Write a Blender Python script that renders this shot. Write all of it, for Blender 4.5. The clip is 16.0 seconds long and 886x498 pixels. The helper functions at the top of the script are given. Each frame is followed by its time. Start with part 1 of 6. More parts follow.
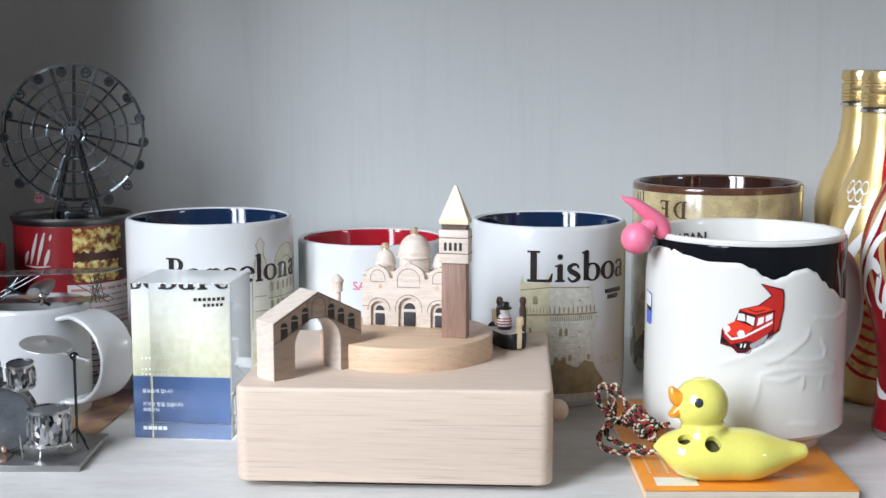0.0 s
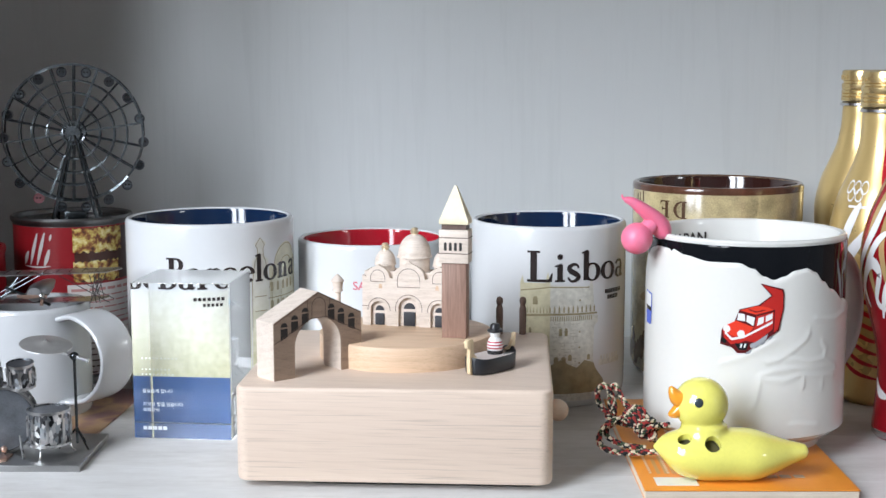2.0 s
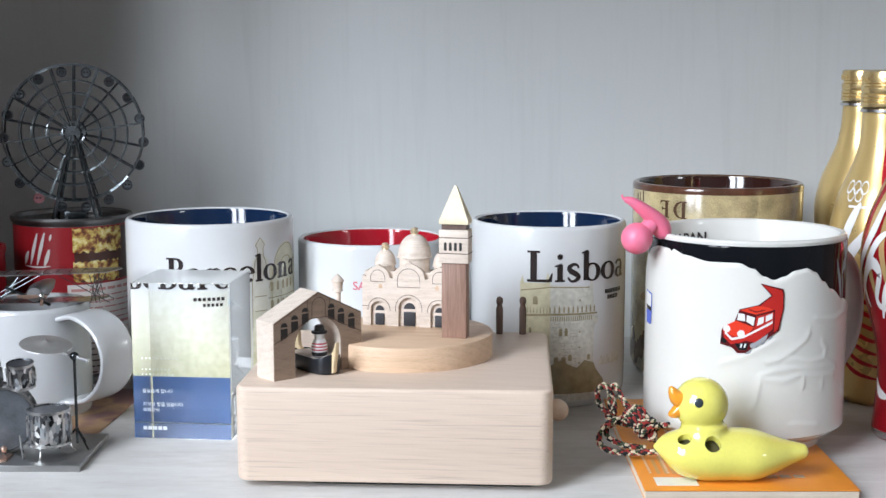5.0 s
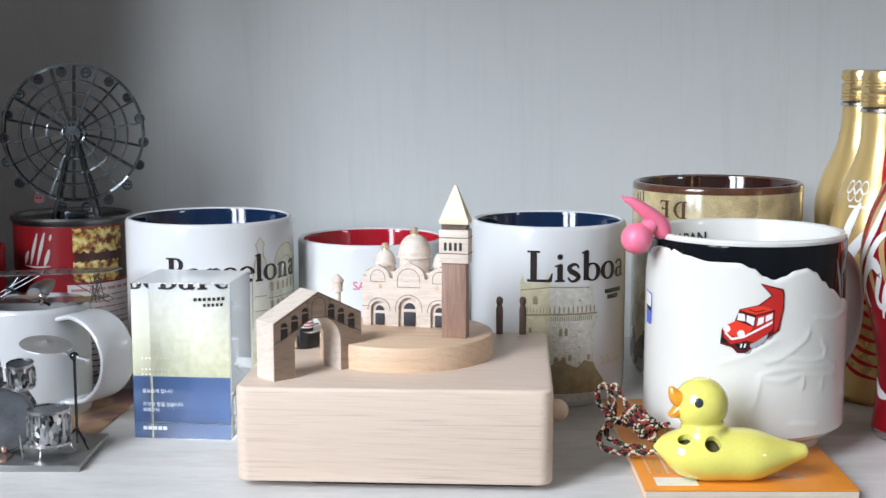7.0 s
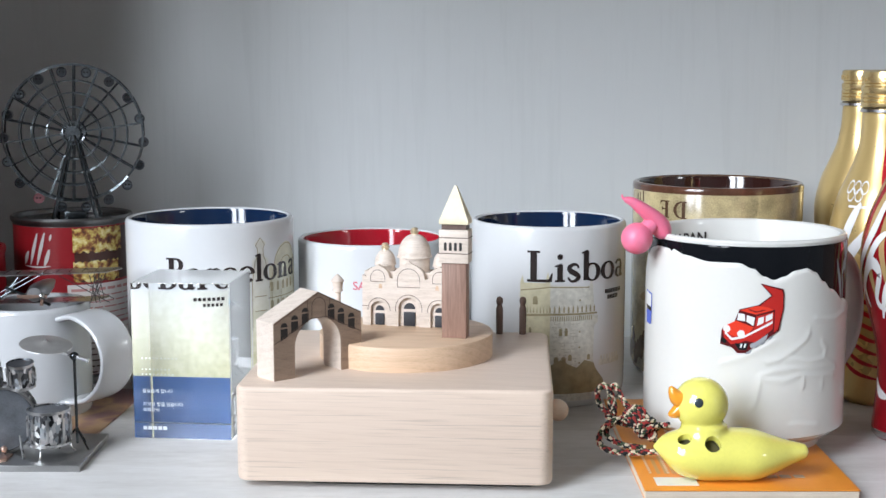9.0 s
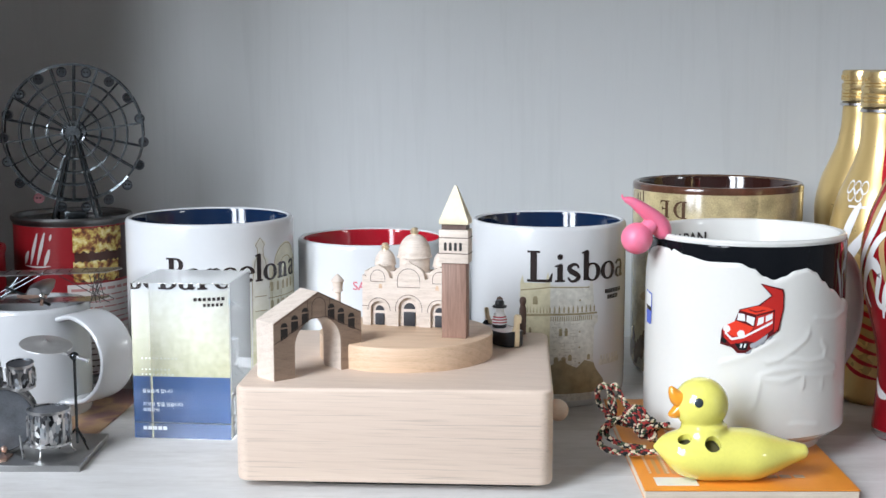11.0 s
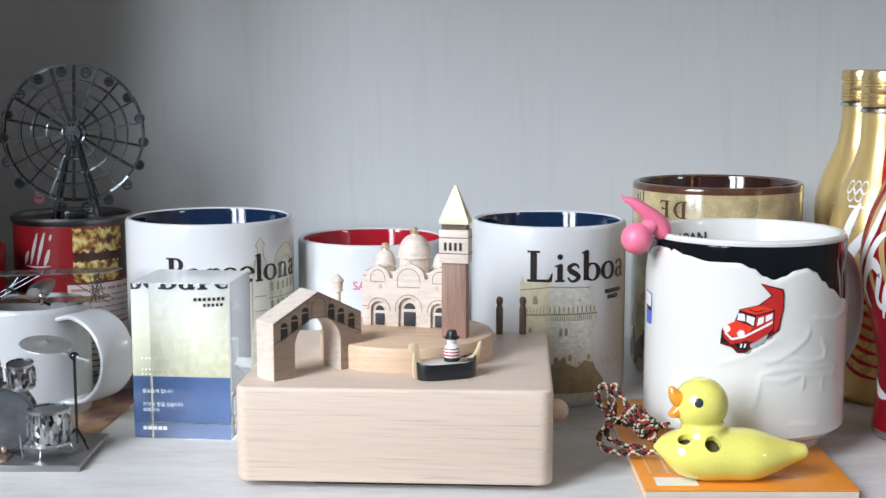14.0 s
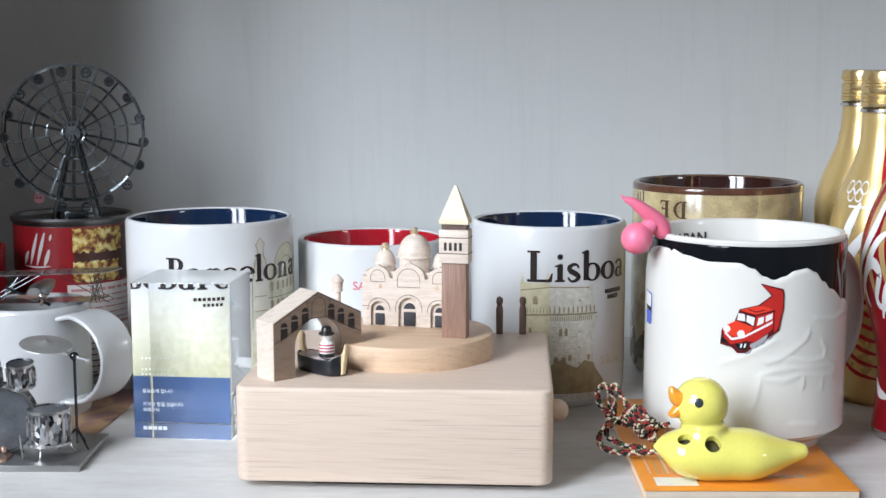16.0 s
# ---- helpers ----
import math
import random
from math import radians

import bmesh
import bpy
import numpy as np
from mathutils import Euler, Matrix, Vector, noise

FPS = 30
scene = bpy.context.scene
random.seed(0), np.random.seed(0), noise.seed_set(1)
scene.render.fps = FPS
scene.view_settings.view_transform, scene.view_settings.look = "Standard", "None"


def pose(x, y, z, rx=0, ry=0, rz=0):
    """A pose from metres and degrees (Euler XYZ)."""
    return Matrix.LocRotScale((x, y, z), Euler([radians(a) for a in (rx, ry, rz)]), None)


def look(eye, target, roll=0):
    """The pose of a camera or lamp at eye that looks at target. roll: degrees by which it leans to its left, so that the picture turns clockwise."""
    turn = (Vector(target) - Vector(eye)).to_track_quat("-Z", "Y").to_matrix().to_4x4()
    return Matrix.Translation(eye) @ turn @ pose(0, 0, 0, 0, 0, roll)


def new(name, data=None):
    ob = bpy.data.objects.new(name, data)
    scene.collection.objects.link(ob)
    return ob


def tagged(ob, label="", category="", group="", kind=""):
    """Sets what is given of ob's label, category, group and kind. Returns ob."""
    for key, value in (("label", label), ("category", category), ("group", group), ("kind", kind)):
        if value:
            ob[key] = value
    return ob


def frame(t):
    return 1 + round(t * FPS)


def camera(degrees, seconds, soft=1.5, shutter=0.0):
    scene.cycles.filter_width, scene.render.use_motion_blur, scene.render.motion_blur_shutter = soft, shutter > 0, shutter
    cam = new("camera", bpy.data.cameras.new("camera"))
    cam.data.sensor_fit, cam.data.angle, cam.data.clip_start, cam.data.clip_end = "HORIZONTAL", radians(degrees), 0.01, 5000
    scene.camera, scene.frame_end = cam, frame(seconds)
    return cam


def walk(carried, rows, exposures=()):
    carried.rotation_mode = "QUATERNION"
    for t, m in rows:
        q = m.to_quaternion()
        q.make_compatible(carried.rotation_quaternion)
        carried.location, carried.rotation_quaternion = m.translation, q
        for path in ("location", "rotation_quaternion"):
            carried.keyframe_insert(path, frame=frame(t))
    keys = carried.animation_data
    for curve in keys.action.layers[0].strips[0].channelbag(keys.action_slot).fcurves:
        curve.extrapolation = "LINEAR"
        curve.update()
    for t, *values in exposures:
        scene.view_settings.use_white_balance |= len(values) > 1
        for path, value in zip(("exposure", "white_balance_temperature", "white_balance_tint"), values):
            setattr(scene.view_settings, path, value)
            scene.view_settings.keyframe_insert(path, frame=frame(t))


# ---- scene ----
EYE_Z = 0.1826
cam = camera(36.79, 16.0)
PITCH = radians(7.9)
EYE_POSE = look((0, 0, EYE_Z), (0, math.cos(PITCH), EYE_Z - math.sin(PITCH)))
walk(cam, [(0.0, EYE_POSE), (16.0, EYE_POSE)], exposures=[(0.0, 0.0), (16.0, 0.0)])

# ---- light: an overcast sky through two room windows ----
world = bpy.data.worlds.new("sky")
scene.world = world
world.use_nodes = True
sky = world.node_tree.nodes.new("ShaderNodeTexSky")
sky.sky_type, sky.sun_disc = "NISHITA", False
sky.sun_elevation, sky.sun_rotation = radians(42), radians(-120)
world.node_tree.links.new(sky.outputs[0], world.node_tree.nodes["Background"].inputs[0])
world.node_tree.nodes["Background"].inputs[1].default_value = 0.10


def window_light(name, at, toward, w, h, watts, color):
    data = bpy.data.lights.new(name, "AREA")
    data.shape, data.size, data.size_y, data.energy, data.color = "RECTANGLE", w, h, watts, color
    ob = new(name, data)
    ob.matrix_world = look(at, toward)
    return ob


window_light("window_daylight", (-1.17, -0.70, 0.92), (0.0, 0.20, 0.40), 0.86, 1.20, 79, (0.885, 0.955, 1.06))
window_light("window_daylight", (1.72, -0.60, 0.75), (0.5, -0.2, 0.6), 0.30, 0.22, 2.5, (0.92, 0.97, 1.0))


# ---- materials ----
def nodes_of(name):
    m = bpy.data.materials.new(name)
    m.use_nodes = True
    nt = m.node_tree
    return m, nt, nt.nodes["Principled BSDF"]


def add(nt, kind, **inputs):
    n = nt.nodes.new(kind)
    for k, v in inputs.items():
        n.inputs[k.replace("_", " ")].default_value = v
    return n


def coords(nt, scale):
    tc = nt.nodes.new("ShaderNodeTexCoord")
    mp = nt.nodes.new("ShaderNodeMapping")
    mp.inputs["Scale"].default_value = scale
    nt.links.new(tc.outputs["Object"], mp.inputs["Vector"])
    return mp.outputs["Vector"]


def ramp(nt, fac, stops):
    r = nt.nodes.new("ShaderNodeValToRGB")
    els = r.color_ramp.elements
    while len(els) < len(stops):
        els.new(0.5)
    for e, (p, c) in zip(els, stops):
        e.position, e.color = p, (*c, 1)
    nt.links.new(fac, r.inputs[0])
    return r.outputs[0]


def bumped(nt, bsdf, height, strength, dist):
    b = add(nt, "ShaderNodeBump", Strength=strength, Distance=dist)
    nt.links.new(height, b.inputs["Height"])
    nt.links.new(b.outputs[0], bsdf.inputs["Normal"])


def plain(name, c, rough=0.5, metal=0.0, vary=0.10, scale=60, bump=0.1, coat=0.0, rvary=0.12, spec=0.5):
    """A surface with broad stains and fine grain round one base colour."""
    m, nt, b = nodes_of(name)
    broad = add(nt, "ShaderNodeTexNoise", Scale=scale, Detail=4.0)
    fine = add(nt, "ShaderNodeTexNoise", Scale=scale * 18, Detail=3.0)
    v = coords(nt, (1, 1, 1))
    nt.links.new(v, broad.inputs["Vector"])
    nt.links.new(v, fine.inputs["Vector"])
    mix = nt.nodes.new("ShaderNodeMix")
    mix.inputs[0].default_value = 0.35
    nt.links.new(broad.outputs[0], mix.inputs[2])
    nt.links.new(fine.outputs[0], mix.inputs[3])
    lo = tuple(max(0, x * (1 - vary)) for x in c)
    hi = tuple(min(1, x * (1 + vary)) for x in c)
    nt.links.new(ramp(nt, mix.outputs[0], [(0.3, lo), (0.7, hi)]), b.inputs["Base Color"])
    mr = add(nt, "ShaderNodeMapRange", To_Min=max(0.02, rough - rvary * rough), To_Max=min(1, rough + rvary * rough))
    nt.links.new(broad.outputs[0], mr.inputs[0])
    nt.links.new(mr.outputs[0], b.inputs["Roughness"])
    b.inputs["Metallic"].default_value = metal
    b.inputs["Coat Weight"].default_value = coat
    b.inputs["Coat Roughness"].default_value = 0.04
    b.inputs["Specular IOR Level"].default_value = spec
    if bump:
        bumped(nt, b, fine.outputs[0], bump, 0.0003)
    return m


def wood(name, pale, dark, grain=(9, 160, 160), rough=0.5, contrast=(0.3, 0.72), bump=0.12, rings=520, ring_mix=0.10, pores=0.22, tilt=0.0):
    """Timber in three scales: broad figure, growth lines and short dark pores; the smallest grain number gives the way of the fibres."""
    m, nt, b = nodes_of(name)
    low = min(grain)
    g = add(nt, "ShaderNodeTexNoise", Scale=1.0, Detail=7.0, Roughness=0.62, Distortion=0.35)
    nt.links.new(coords(nt, grain), g.inputs["Vector"])
    f = add(nt, "ShaderNodeTexNoise", Scale=1.0, Detail=4.0, Roughness=0.7)
    nt.links.new(coords(nt, tuple(5 * x for x in grain)), f.inputs["Vector"])
    mix = nt.nodes.new("ShaderNodeMix")
    mix.inputs[0].default_value = 0.5
    nt.links.new(g.outputs[0], mix.inputs[2])
    nt.links.new(f.outputs[0], mix.inputs[3])
    w = add(nt, "ShaderNodeTexWave", Scale=rings / 3.2, Distortion=9.0, Detail=3.0, Detail_Scale=0.35)
    w.wave_type, w.bands_direction, w.wave_profile = "BANDS", "DIAGONAL", "SAW"
    lean = tuple(0.03 + tilt if x == low else (1.0 if i == 2 else 0.45) for i, x in enumerate(grain)) if grain[2] != low else (0.8, 0.8, 0.05)
    nt.links.new(coords(nt, lean), w.inputs["Vector"])
    both = nt.nodes.new("ShaderNodeMix")
    both.inputs[0].default_value = ring_mix
    nt.links.new(mix.outputs[0], both.inputs[2])
    nt.links.new(w.outputs["Fac"], both.inputs[3])
    mid = tuple((x + y) / 2 * 1.04 for x, y in zip(pale, dark))
    tone = ramp(nt, both.outputs[0], [(contrast[0], dark), (0.5, mid), (contrast[1], pale)])
    p = add(nt, "ShaderNodeTexNoise", Scale=1.0, Detail=2.0, Roughness=0.5)
    nt.links.new(coords(nt, tuple(26 if x == low else 1700 for x in grain)), p.inputs["Vector"])
    pr = add(nt, "ShaderNodeMapRange", From_Min=0.58, From_Max=0.72, To_Min=0.0, To_Max=pores)
    nt.links.new(p.outputs[0], pr.inputs[0])
    mul = nt.nodes.new("ShaderNodeMix")
    mul.data_type = "RGBA"
    nt.links.new(pr.outputs[0], mul.inputs[0])
    nt.links.new(tone, mul.inputs[6])
    mul.inputs[7].default_value = (*[0.45 * x for x in dark], 1)
    nt.links.new(mul.outputs[2], b.inputs["Base Color"])
    b.inputs["Roughness"].default_value = rough
    bumped(nt, b, both.outputs[0], bump, 0.0003)
    return m


def clear(name, ior, tint=(1, 1, 1), rough=0.01):
    m, nt, b = nodes_of(name)
    b.inputs["Base Color"].default_value = (*tint, 1)
    b.inputs["Transmission Weight"].default_value = 1
    b.inputs["IOR"].default_value = ior
    b.inputs["Roughness"].default_value = rough
    return m


BEECH = wood("beech", (0.765, 0.625, 0.515), (0.60, 0.465, 0.365), grain=(13, 620, 800), contrast=(0.20, 0.80), tilt=0.05, pores=0.34)
BEECH_TOP = wood("beech_face", (0.75, 0.61, 0.49), (0.61, 0.465, 0.36), grain=(16, 620, 800), contrast=(0.26, 0.74))
BEECH_DISC = wood("beech_disc", (0.72, 0.52, 0.36), (0.57, 0.39, 0.25), grain=(14, 200, 420), contrast=(0.36, 0.64))
MAPLE = wood("pale_maple", (0.77, 0.675, 0.59), (0.62, 0.52, 0.435), grain=(20, 300, 420), contrast=(0.36, 0.64))
WALNUT = wood("walnut", (0.37, 0.225, 0.165), (0.20, 0.112, 0.082), grain=(190, 190, 18), rough=0.55, rings=420, pores=0.5)
DARK_WOOD = wood("dark_walnut", (0.17, 0.105, 0.08), (0.09, 0.055, 0.042), grain=(220, 220, 25), rough=0.55)
# brown for the bridge front: its print plus the shade on that side
SHADED_PRINT = wood("shaded_print_maple", (0.37, 0.265, 0.195), (0.23, 0.16, 0.115), grain=(18, 30, 150), rough=0.55, pores=0.3)
INK = plain("dark_ink", (0.022, 0.018, 0.017), 0.6, vary=0.2, bump=0)
LINE = plain("burnt_line", (0.13, 0.085, 0.06), 0.7, vary=0.2, bump=0)
SLATE = plain("slate_paint", (0.035, 0.036, 0.043), 0.55, vary=0.2, bump=0)
GOLD = plain("gold_leaf", (0.76, 0.63, 0.42), 0.36, metal=0.6, vary=0.15)
GILT_WOOD = plain("gilded_wood", (0.74, 0.64, 0.44), 0.45, metal=0.15, vary=0.12, scale=300, bump=0.35)
WHITE_GLAZE = plain("white_glaze", (0.655, 0.665, 0.67), 0.10, vary=0.015, scale=25, bump=0.012, coat=0.1)
CREAM_GLAZE = plain("cream_glaze", (0.72, 0.71, 0.67), 0.12, vary=0.02, scale=25, bump=0.012, coat=0.1)
NAVY_GLAZE = plain("navy_glaze", (0.006, 0.019, 0.055), 0.07, vary=0.1, bump=0.01, coat=0.1)
RED_GLAZE = plain("red_glaze", (0.42, 0.010, 0.022), 0.09, vary=0.06, bump=0.01, coat=0.1)
BROWN_GLAZE = plain("brown_glaze", (0.030, 0.010, 0.008), 0.08, vary=0.15, bump=0.01, coat=0.6)
BLACK_GLAZE = plain("black_glaze", (0.006, 0.007, 0.009), 0.06, vary=0.15, bump=0.006, spec=0.22)
LETTER = plain("printed_black", (0.028, 0.020, 0.020), 0.25, vary=0.15, bump=0)


# ---- mesh helpers ----
def part(name, bm, material, parent, label="", flat=False, kind=""):
    """One bmesh as one mesh object under a thing or a part."""
    if not flat:
        bmesh.ops.recalc_face_normals(bm, faces=bm.faces)
        for f in bm.faces:
            f.smooth = True
        for e in bm.edges:
            if len(e.link_faces) == 2 and e.calc_face_angle(0) > 0.6:
                e.smooth = False
    me = bpy.data.meshes.new(name)
    bm.to_mesh(me)
    bm.free()
    for m in material if isinstance(material, (list, tuple)) else [material]:
        me.materials.append(m)
    ob = new(name, me)
    ob.parent = parent
    return tagged(ob, label=label, kind=kind)


def thing(name, m, label, category, group="", kind=""):
    ob = new(name)
    ob.empty_display_size = 0.01
    ob.matrix_world = m
    return tagged(ob, label, category, group, kind)


def lathe(profile, n=64, bm=None, m=None, mat=0):
    """A closed turn of (radius, height) pairs round z."""
    bm = bm or bmesh.new()
    rings = []
    for r, z in profile:
        if r < 1e-6:
            rings.append([bm.verts.new((0, 0, z))])
        else:
            rings.append([bm.verts.new((r * math.cos(a), r * math.sin(a), z)) for a in (2 * math.pi * i / n for i in range(n))])
    made = []
    for a, b in zip(rings, rings[1:]):
        for i in range(n):
            j = (i + 1) % n
            vs = [a[i % len(a)], a[j % len(a)], b[j % len(b)], b[i % len(b)]]
            vs = [v for k, v in enumerate(vs) if v not in vs[:k]]
            if len(vs) > 2:
                f = bm.faces.new(vs)
                f.material_index = mat
                made.append(f)
    if m is not None:
        for v in {v for ring in rings for v in ring}:
            v.co = m @ v.co
    return bm


def prism(poly, lo, hi, bm=None, axis="y", m=None, mat=0, bevel=0.0):
    """A flat outline of (a, b) pairs, thick from lo to hi along one axis."""
    bm = bm or bmesh.new()
    put = {"y": lambda a, b, c: (a, c, b), "z": lambda a, b, c: (a, b, c), "x": lambda a, b, c: (c, a, b)}[axis]
    r0 = [bm.verts.new(put(a, b, lo)) for a, b in poly]
    r1 = [bm.verts.new(put(a, b, hi)) for a, b in poly]
    faces = [bm.faces.new(r0[::-1]), bm.faces.new(r1)]
    for i in range(len(poly)):
        j = (i + 1) % len(poly)
        faces.append(bm.faces.new((r0[i], r0[j], r1[j], r1[i])))
    for f in faces:
        f.material_index = mat
    if bevel:
        bmesh.ops.recalc_face_normals(bm, faces=faces)
        bmesh.ops.bevel(bm, geom=list({e for f in faces for e in f.edges}), offset=bevel, segments=2, profile=0.5, affect="EDGES")
    if m is not None:
        for v in (bm.verts if bevel else r0 + r1):
            v.co = m @ v.co
    return bm


def block(x0, x1, y0, y1, z0, z1, bm=None, bevel=0.0, m=None, mat=0):
    return prism([(x0, y0), (x1, y0), (x1, y1), (x0, y1)], z0, z1, bm, "z", m, mat, bevel)


def slab(w, d, z0, z1, rc, rb, bm=None, seg=8):
    """A board with round upright corners and softened edges."""
    bm = bm or bmesh.new()

    def ring(inset, z):
        out = []
        r = max(rc - inset, 0.0002)
        for cx, cy, a0 in ((w / 2 - rc, d / 2 - rc, 0), (-w / 2 + rc, d / 2 - rc, 90), (-w / 2 + rc, -d / 2 + rc, 180), (w / 2 - rc, -d / 2 + rc, 270)):
            for k in range(seg + 1):
                a = radians(a0 + 90 * k / seg)
                out.append(bm.verts.new((cx + r * math.cos(a), cy + r * math.sin(a), z)))
        return out
    levels = [(rb, z0), (rb * 0.29, z0 + rb * 0.29), (0, z0 + rb), (0, z1 - rb), (rb * 0.1, z1 - rb * 0.6), (rb * 0.29, z1 - rb * 0.29), (rb * 0.6, z1 - rb * 0.1), (rb, z1)]
    rings = [ring(i, z) for i, z in levels]
    bm.faces.new(rings[0][::-1])
    bm.faces.new(rings[-1])
    for a, b in zip(rings, rings[1:]):
        for i in range(len(a)):
            j = (i + 1) % len(a)
            bm.faces.new((a[i], a[j], b[j], b[i]))
    return bm


def tube(points, r, n=8, bm=None, closed=False, mat=0, caps=True):
    """A round rod or cord through points; r may be a list."""
    bm = bm or bmesh.new()
    pts = [Vector(p) for p in points]
    rings, ref = [], None
    for i, p in enumerate(pts):
        a = pts[i - 1] if i or closed else p
        b = pts[(i + 1) % len(pts)] if i + 1 < len(pts) or closed else p
        d = (b - a).normalized()
        if ref is None:
            ref = d.orthogonal().normalized()
        ref = (ref - d * ref.dot(d)).normalized()
        side = d.cross(ref)
        rr = r[i] if isinstance(r, (list, tuple)) else r
        rings.append([bm.verts.new(p + rr * (math.cos(t) * ref + math.sin(t) * side)) for t in (2 * math.pi * k / n for k in range(n))])
    pairs = list(zip(rings, rings[1:])) + ([(rings[-1], rings[0])] if closed else [])
    for a, b in pairs:
        for k in range(n):
            bm.faces.new((a[k], a[(k + 1) % n], b[(k + 1) % n], b[k])).material_index = mat
    if caps and not closed:
        bm.faces.new(rings[0][::-1]).material_index = mat
        bm.faces.new(rings[-1]).material_index = mat
    return bm


def glide(points, n=8, closed=False):
    """A smooth line through points."""
    pts = [Vector(p) for p in points]
    out = []
    last = len(pts) if closed else len(pts) - 1
    for i in range(last):
        p1, p2 = pts[i], pts[(i + 1) % len(pts)]
        p0 = pts[i - 1] if i or closed else p1
        p3 = pts[(i + 2) % len(pts)] if i + 2 < len(pts) or closed else p2
        for k in range(n):
            t = k / n
            out.append(0.5 * (2 * p1 + (p2 - p0) * t + (2 * p0 - 5 * p1 + 4 * p2 - p3) * t * t + (3 * p1 - p0 - 3 * p2 + p3) * t ** 3))
    if not closed:
        out.append(pts[-1])
    return out


def ball(c, r, bm=None, n=20, squash=(1, 1, 1), mat=0):
    m = Matrix.Translation(c) @ Matrix.Diagonal((*squash, 1))
    return lathe([(r * math.sin(math.pi * k / (n // 2)), -r * math.cos(math.pi * k / (n // 2))) for k in range(n // 2 + 1)], n, bm, m, mat)


def sheet(poly, bm=None, mat=0):
    bm = bm or bmesh.new()
    bm.faces.new([bm.verts.new((a, b, 0)) for a, b in poly]).material_index = mat
    return bm


def rect(x0, x1, y0, y1):
    return [(x0, y0), (x1, y0), (x1, y1), (x0, y1)]


def arch(x0, x1, y0, y1, n=10):
    """A doorway outline: straight jambs and a half-round head."""
    r, c = (x1 - x0) / 2, (x0 + x1) / 2
    return [(x0, y0), (x1, y0)] + [(c + r * math.cos(math.pi * k / n), y1 - r + r * math.sin(math.pi * k / n)) for k in range(n + 1)]


def disc2d(cx, cy, r, n=20, squash=1.0):
    return [(cx + r * math.cos(2 * math.pi * k / n), cy + squash * r * math.sin(2 * math.pi * k / n)) for k in range(n)]


def stroke(points, w, bm=None, mat=0):
    """A flat printed line of width w, or of a list of widths."""
    bm = bm or bmesh.new()
    pts = [Vector((a, b, 0)) for a, b in points]
    prev = None
    for i, p in enumerate(pts):
        d = (pts[min(i + 1, len(pts) - 1)] - pts[max(i - 1, 0)]).normalized()
        s = Vector((-d.y, d.x, 0)) * (w[i] if isinstance(w, (list, tuple)) else w) / 2
        cur = (bm.verts.new(p - s), bm.verts.new(p + s))
        if prev:
            bm.faces.new((prev[0], cur[0], cur[1], prev[1])).material_index = mat
        prev = cur
    return bm


def lettering(words, size, bold=0.0, mirrored=False):
    cu = bpy.data.curves.new("lettering", "FONT")
    cu.body, cu.size, cu.offset, cu.resolution_u = words, size, bold, 4
    ob = new("lettering", cu)
    me = bpy.data.meshes.new_from_object(ob.evaluated_get(bpy.context.evaluated_depsgraph_get()))
    bm = bmesh.new()
    bm.from_mesh(me)
    bpy.data.objects.remove(ob)
    bpy.data.meshes.remove(me)
    if mirrored:
        for v in bm.verts:
            v.co.x = -v.co.x
        bmesh.ops.reverse_faces(bm, faces=bm.faces)
    return bm


def wrap(bm, radius, phi, z, taper=0.0, step=0.003):
    """Bends a flat print round an upright cylinder; phi in degrees from the front."""
    bmesh.ops.triangulate(bm, faces=bm.faces)
    xs = [v.co.x for v in bm.verts]
    x = math.floor(min(xs) / step) * step + step
    while x < max(xs):
        bmesh.ops.bisect_plane(bm, geom=bm.verts[:] + bm.edges[:] + bm.faces[:], plane_co=(x, 0, 0), plane_no=(1, 0, 0))
        x += step
    for v in bm.verts:
        a = radians(phi) + v.co.x / radius
        r = radius + v.co.z + taper * v.co.y
        v.co = Vector((r * math.sin(a), -r * math.cos(a), z + v.co.y))
    for f in bm.faces:
        f.smooth = True
    return bm


def lay(bm, m):
    """Turns a flat print from its own plane into place."""
    for v in bm.verts:
        v.co = m @ v.co
    return bm


# ---- the shelf and the room round it ----
SHELF_MAT = wood("washed_shelf", (0.60, 0.595, 0.58), (0.46, 0.445, 0.425), grain=(11, 34, 34), rough=0.40, contrast=(0.34, 0.62), bump=0.06, rings=60, ring_mix=0.12, pores=0.25)
PANEL_MAT = wood("grey_panel", (0.57, 0.585, 0.58), (0.54, 0.555, 0.55), grain=(60, 60, 3), rough=0.6, bump=0.05, rings=40, ring_mix=0.08, pores=0.0)
SIDE_MAT = plain("side_panel", (0.26, 0.17, 0.14), 0.55, vary=0.08)
PLASTER = plain("room_plaster", (0.36, 0.36, 0.36), 0.9, vary=0.04, scale=4, bump=0.2)
FLOOR_MAT = wood("room_boards", (0.20, 0.14, 0.10), (0.13, 0.09, 0.06), grain=(2, 25, 25))
FRAME_MAT = plain("window_paint", (0.75, 0.75, 0.74), 0.4, vary=0.03)


def setting(name, bm, material, label, category):
    ob = part(name, bm, material, None)
    return tagged(ob, label, category, kind="structure")


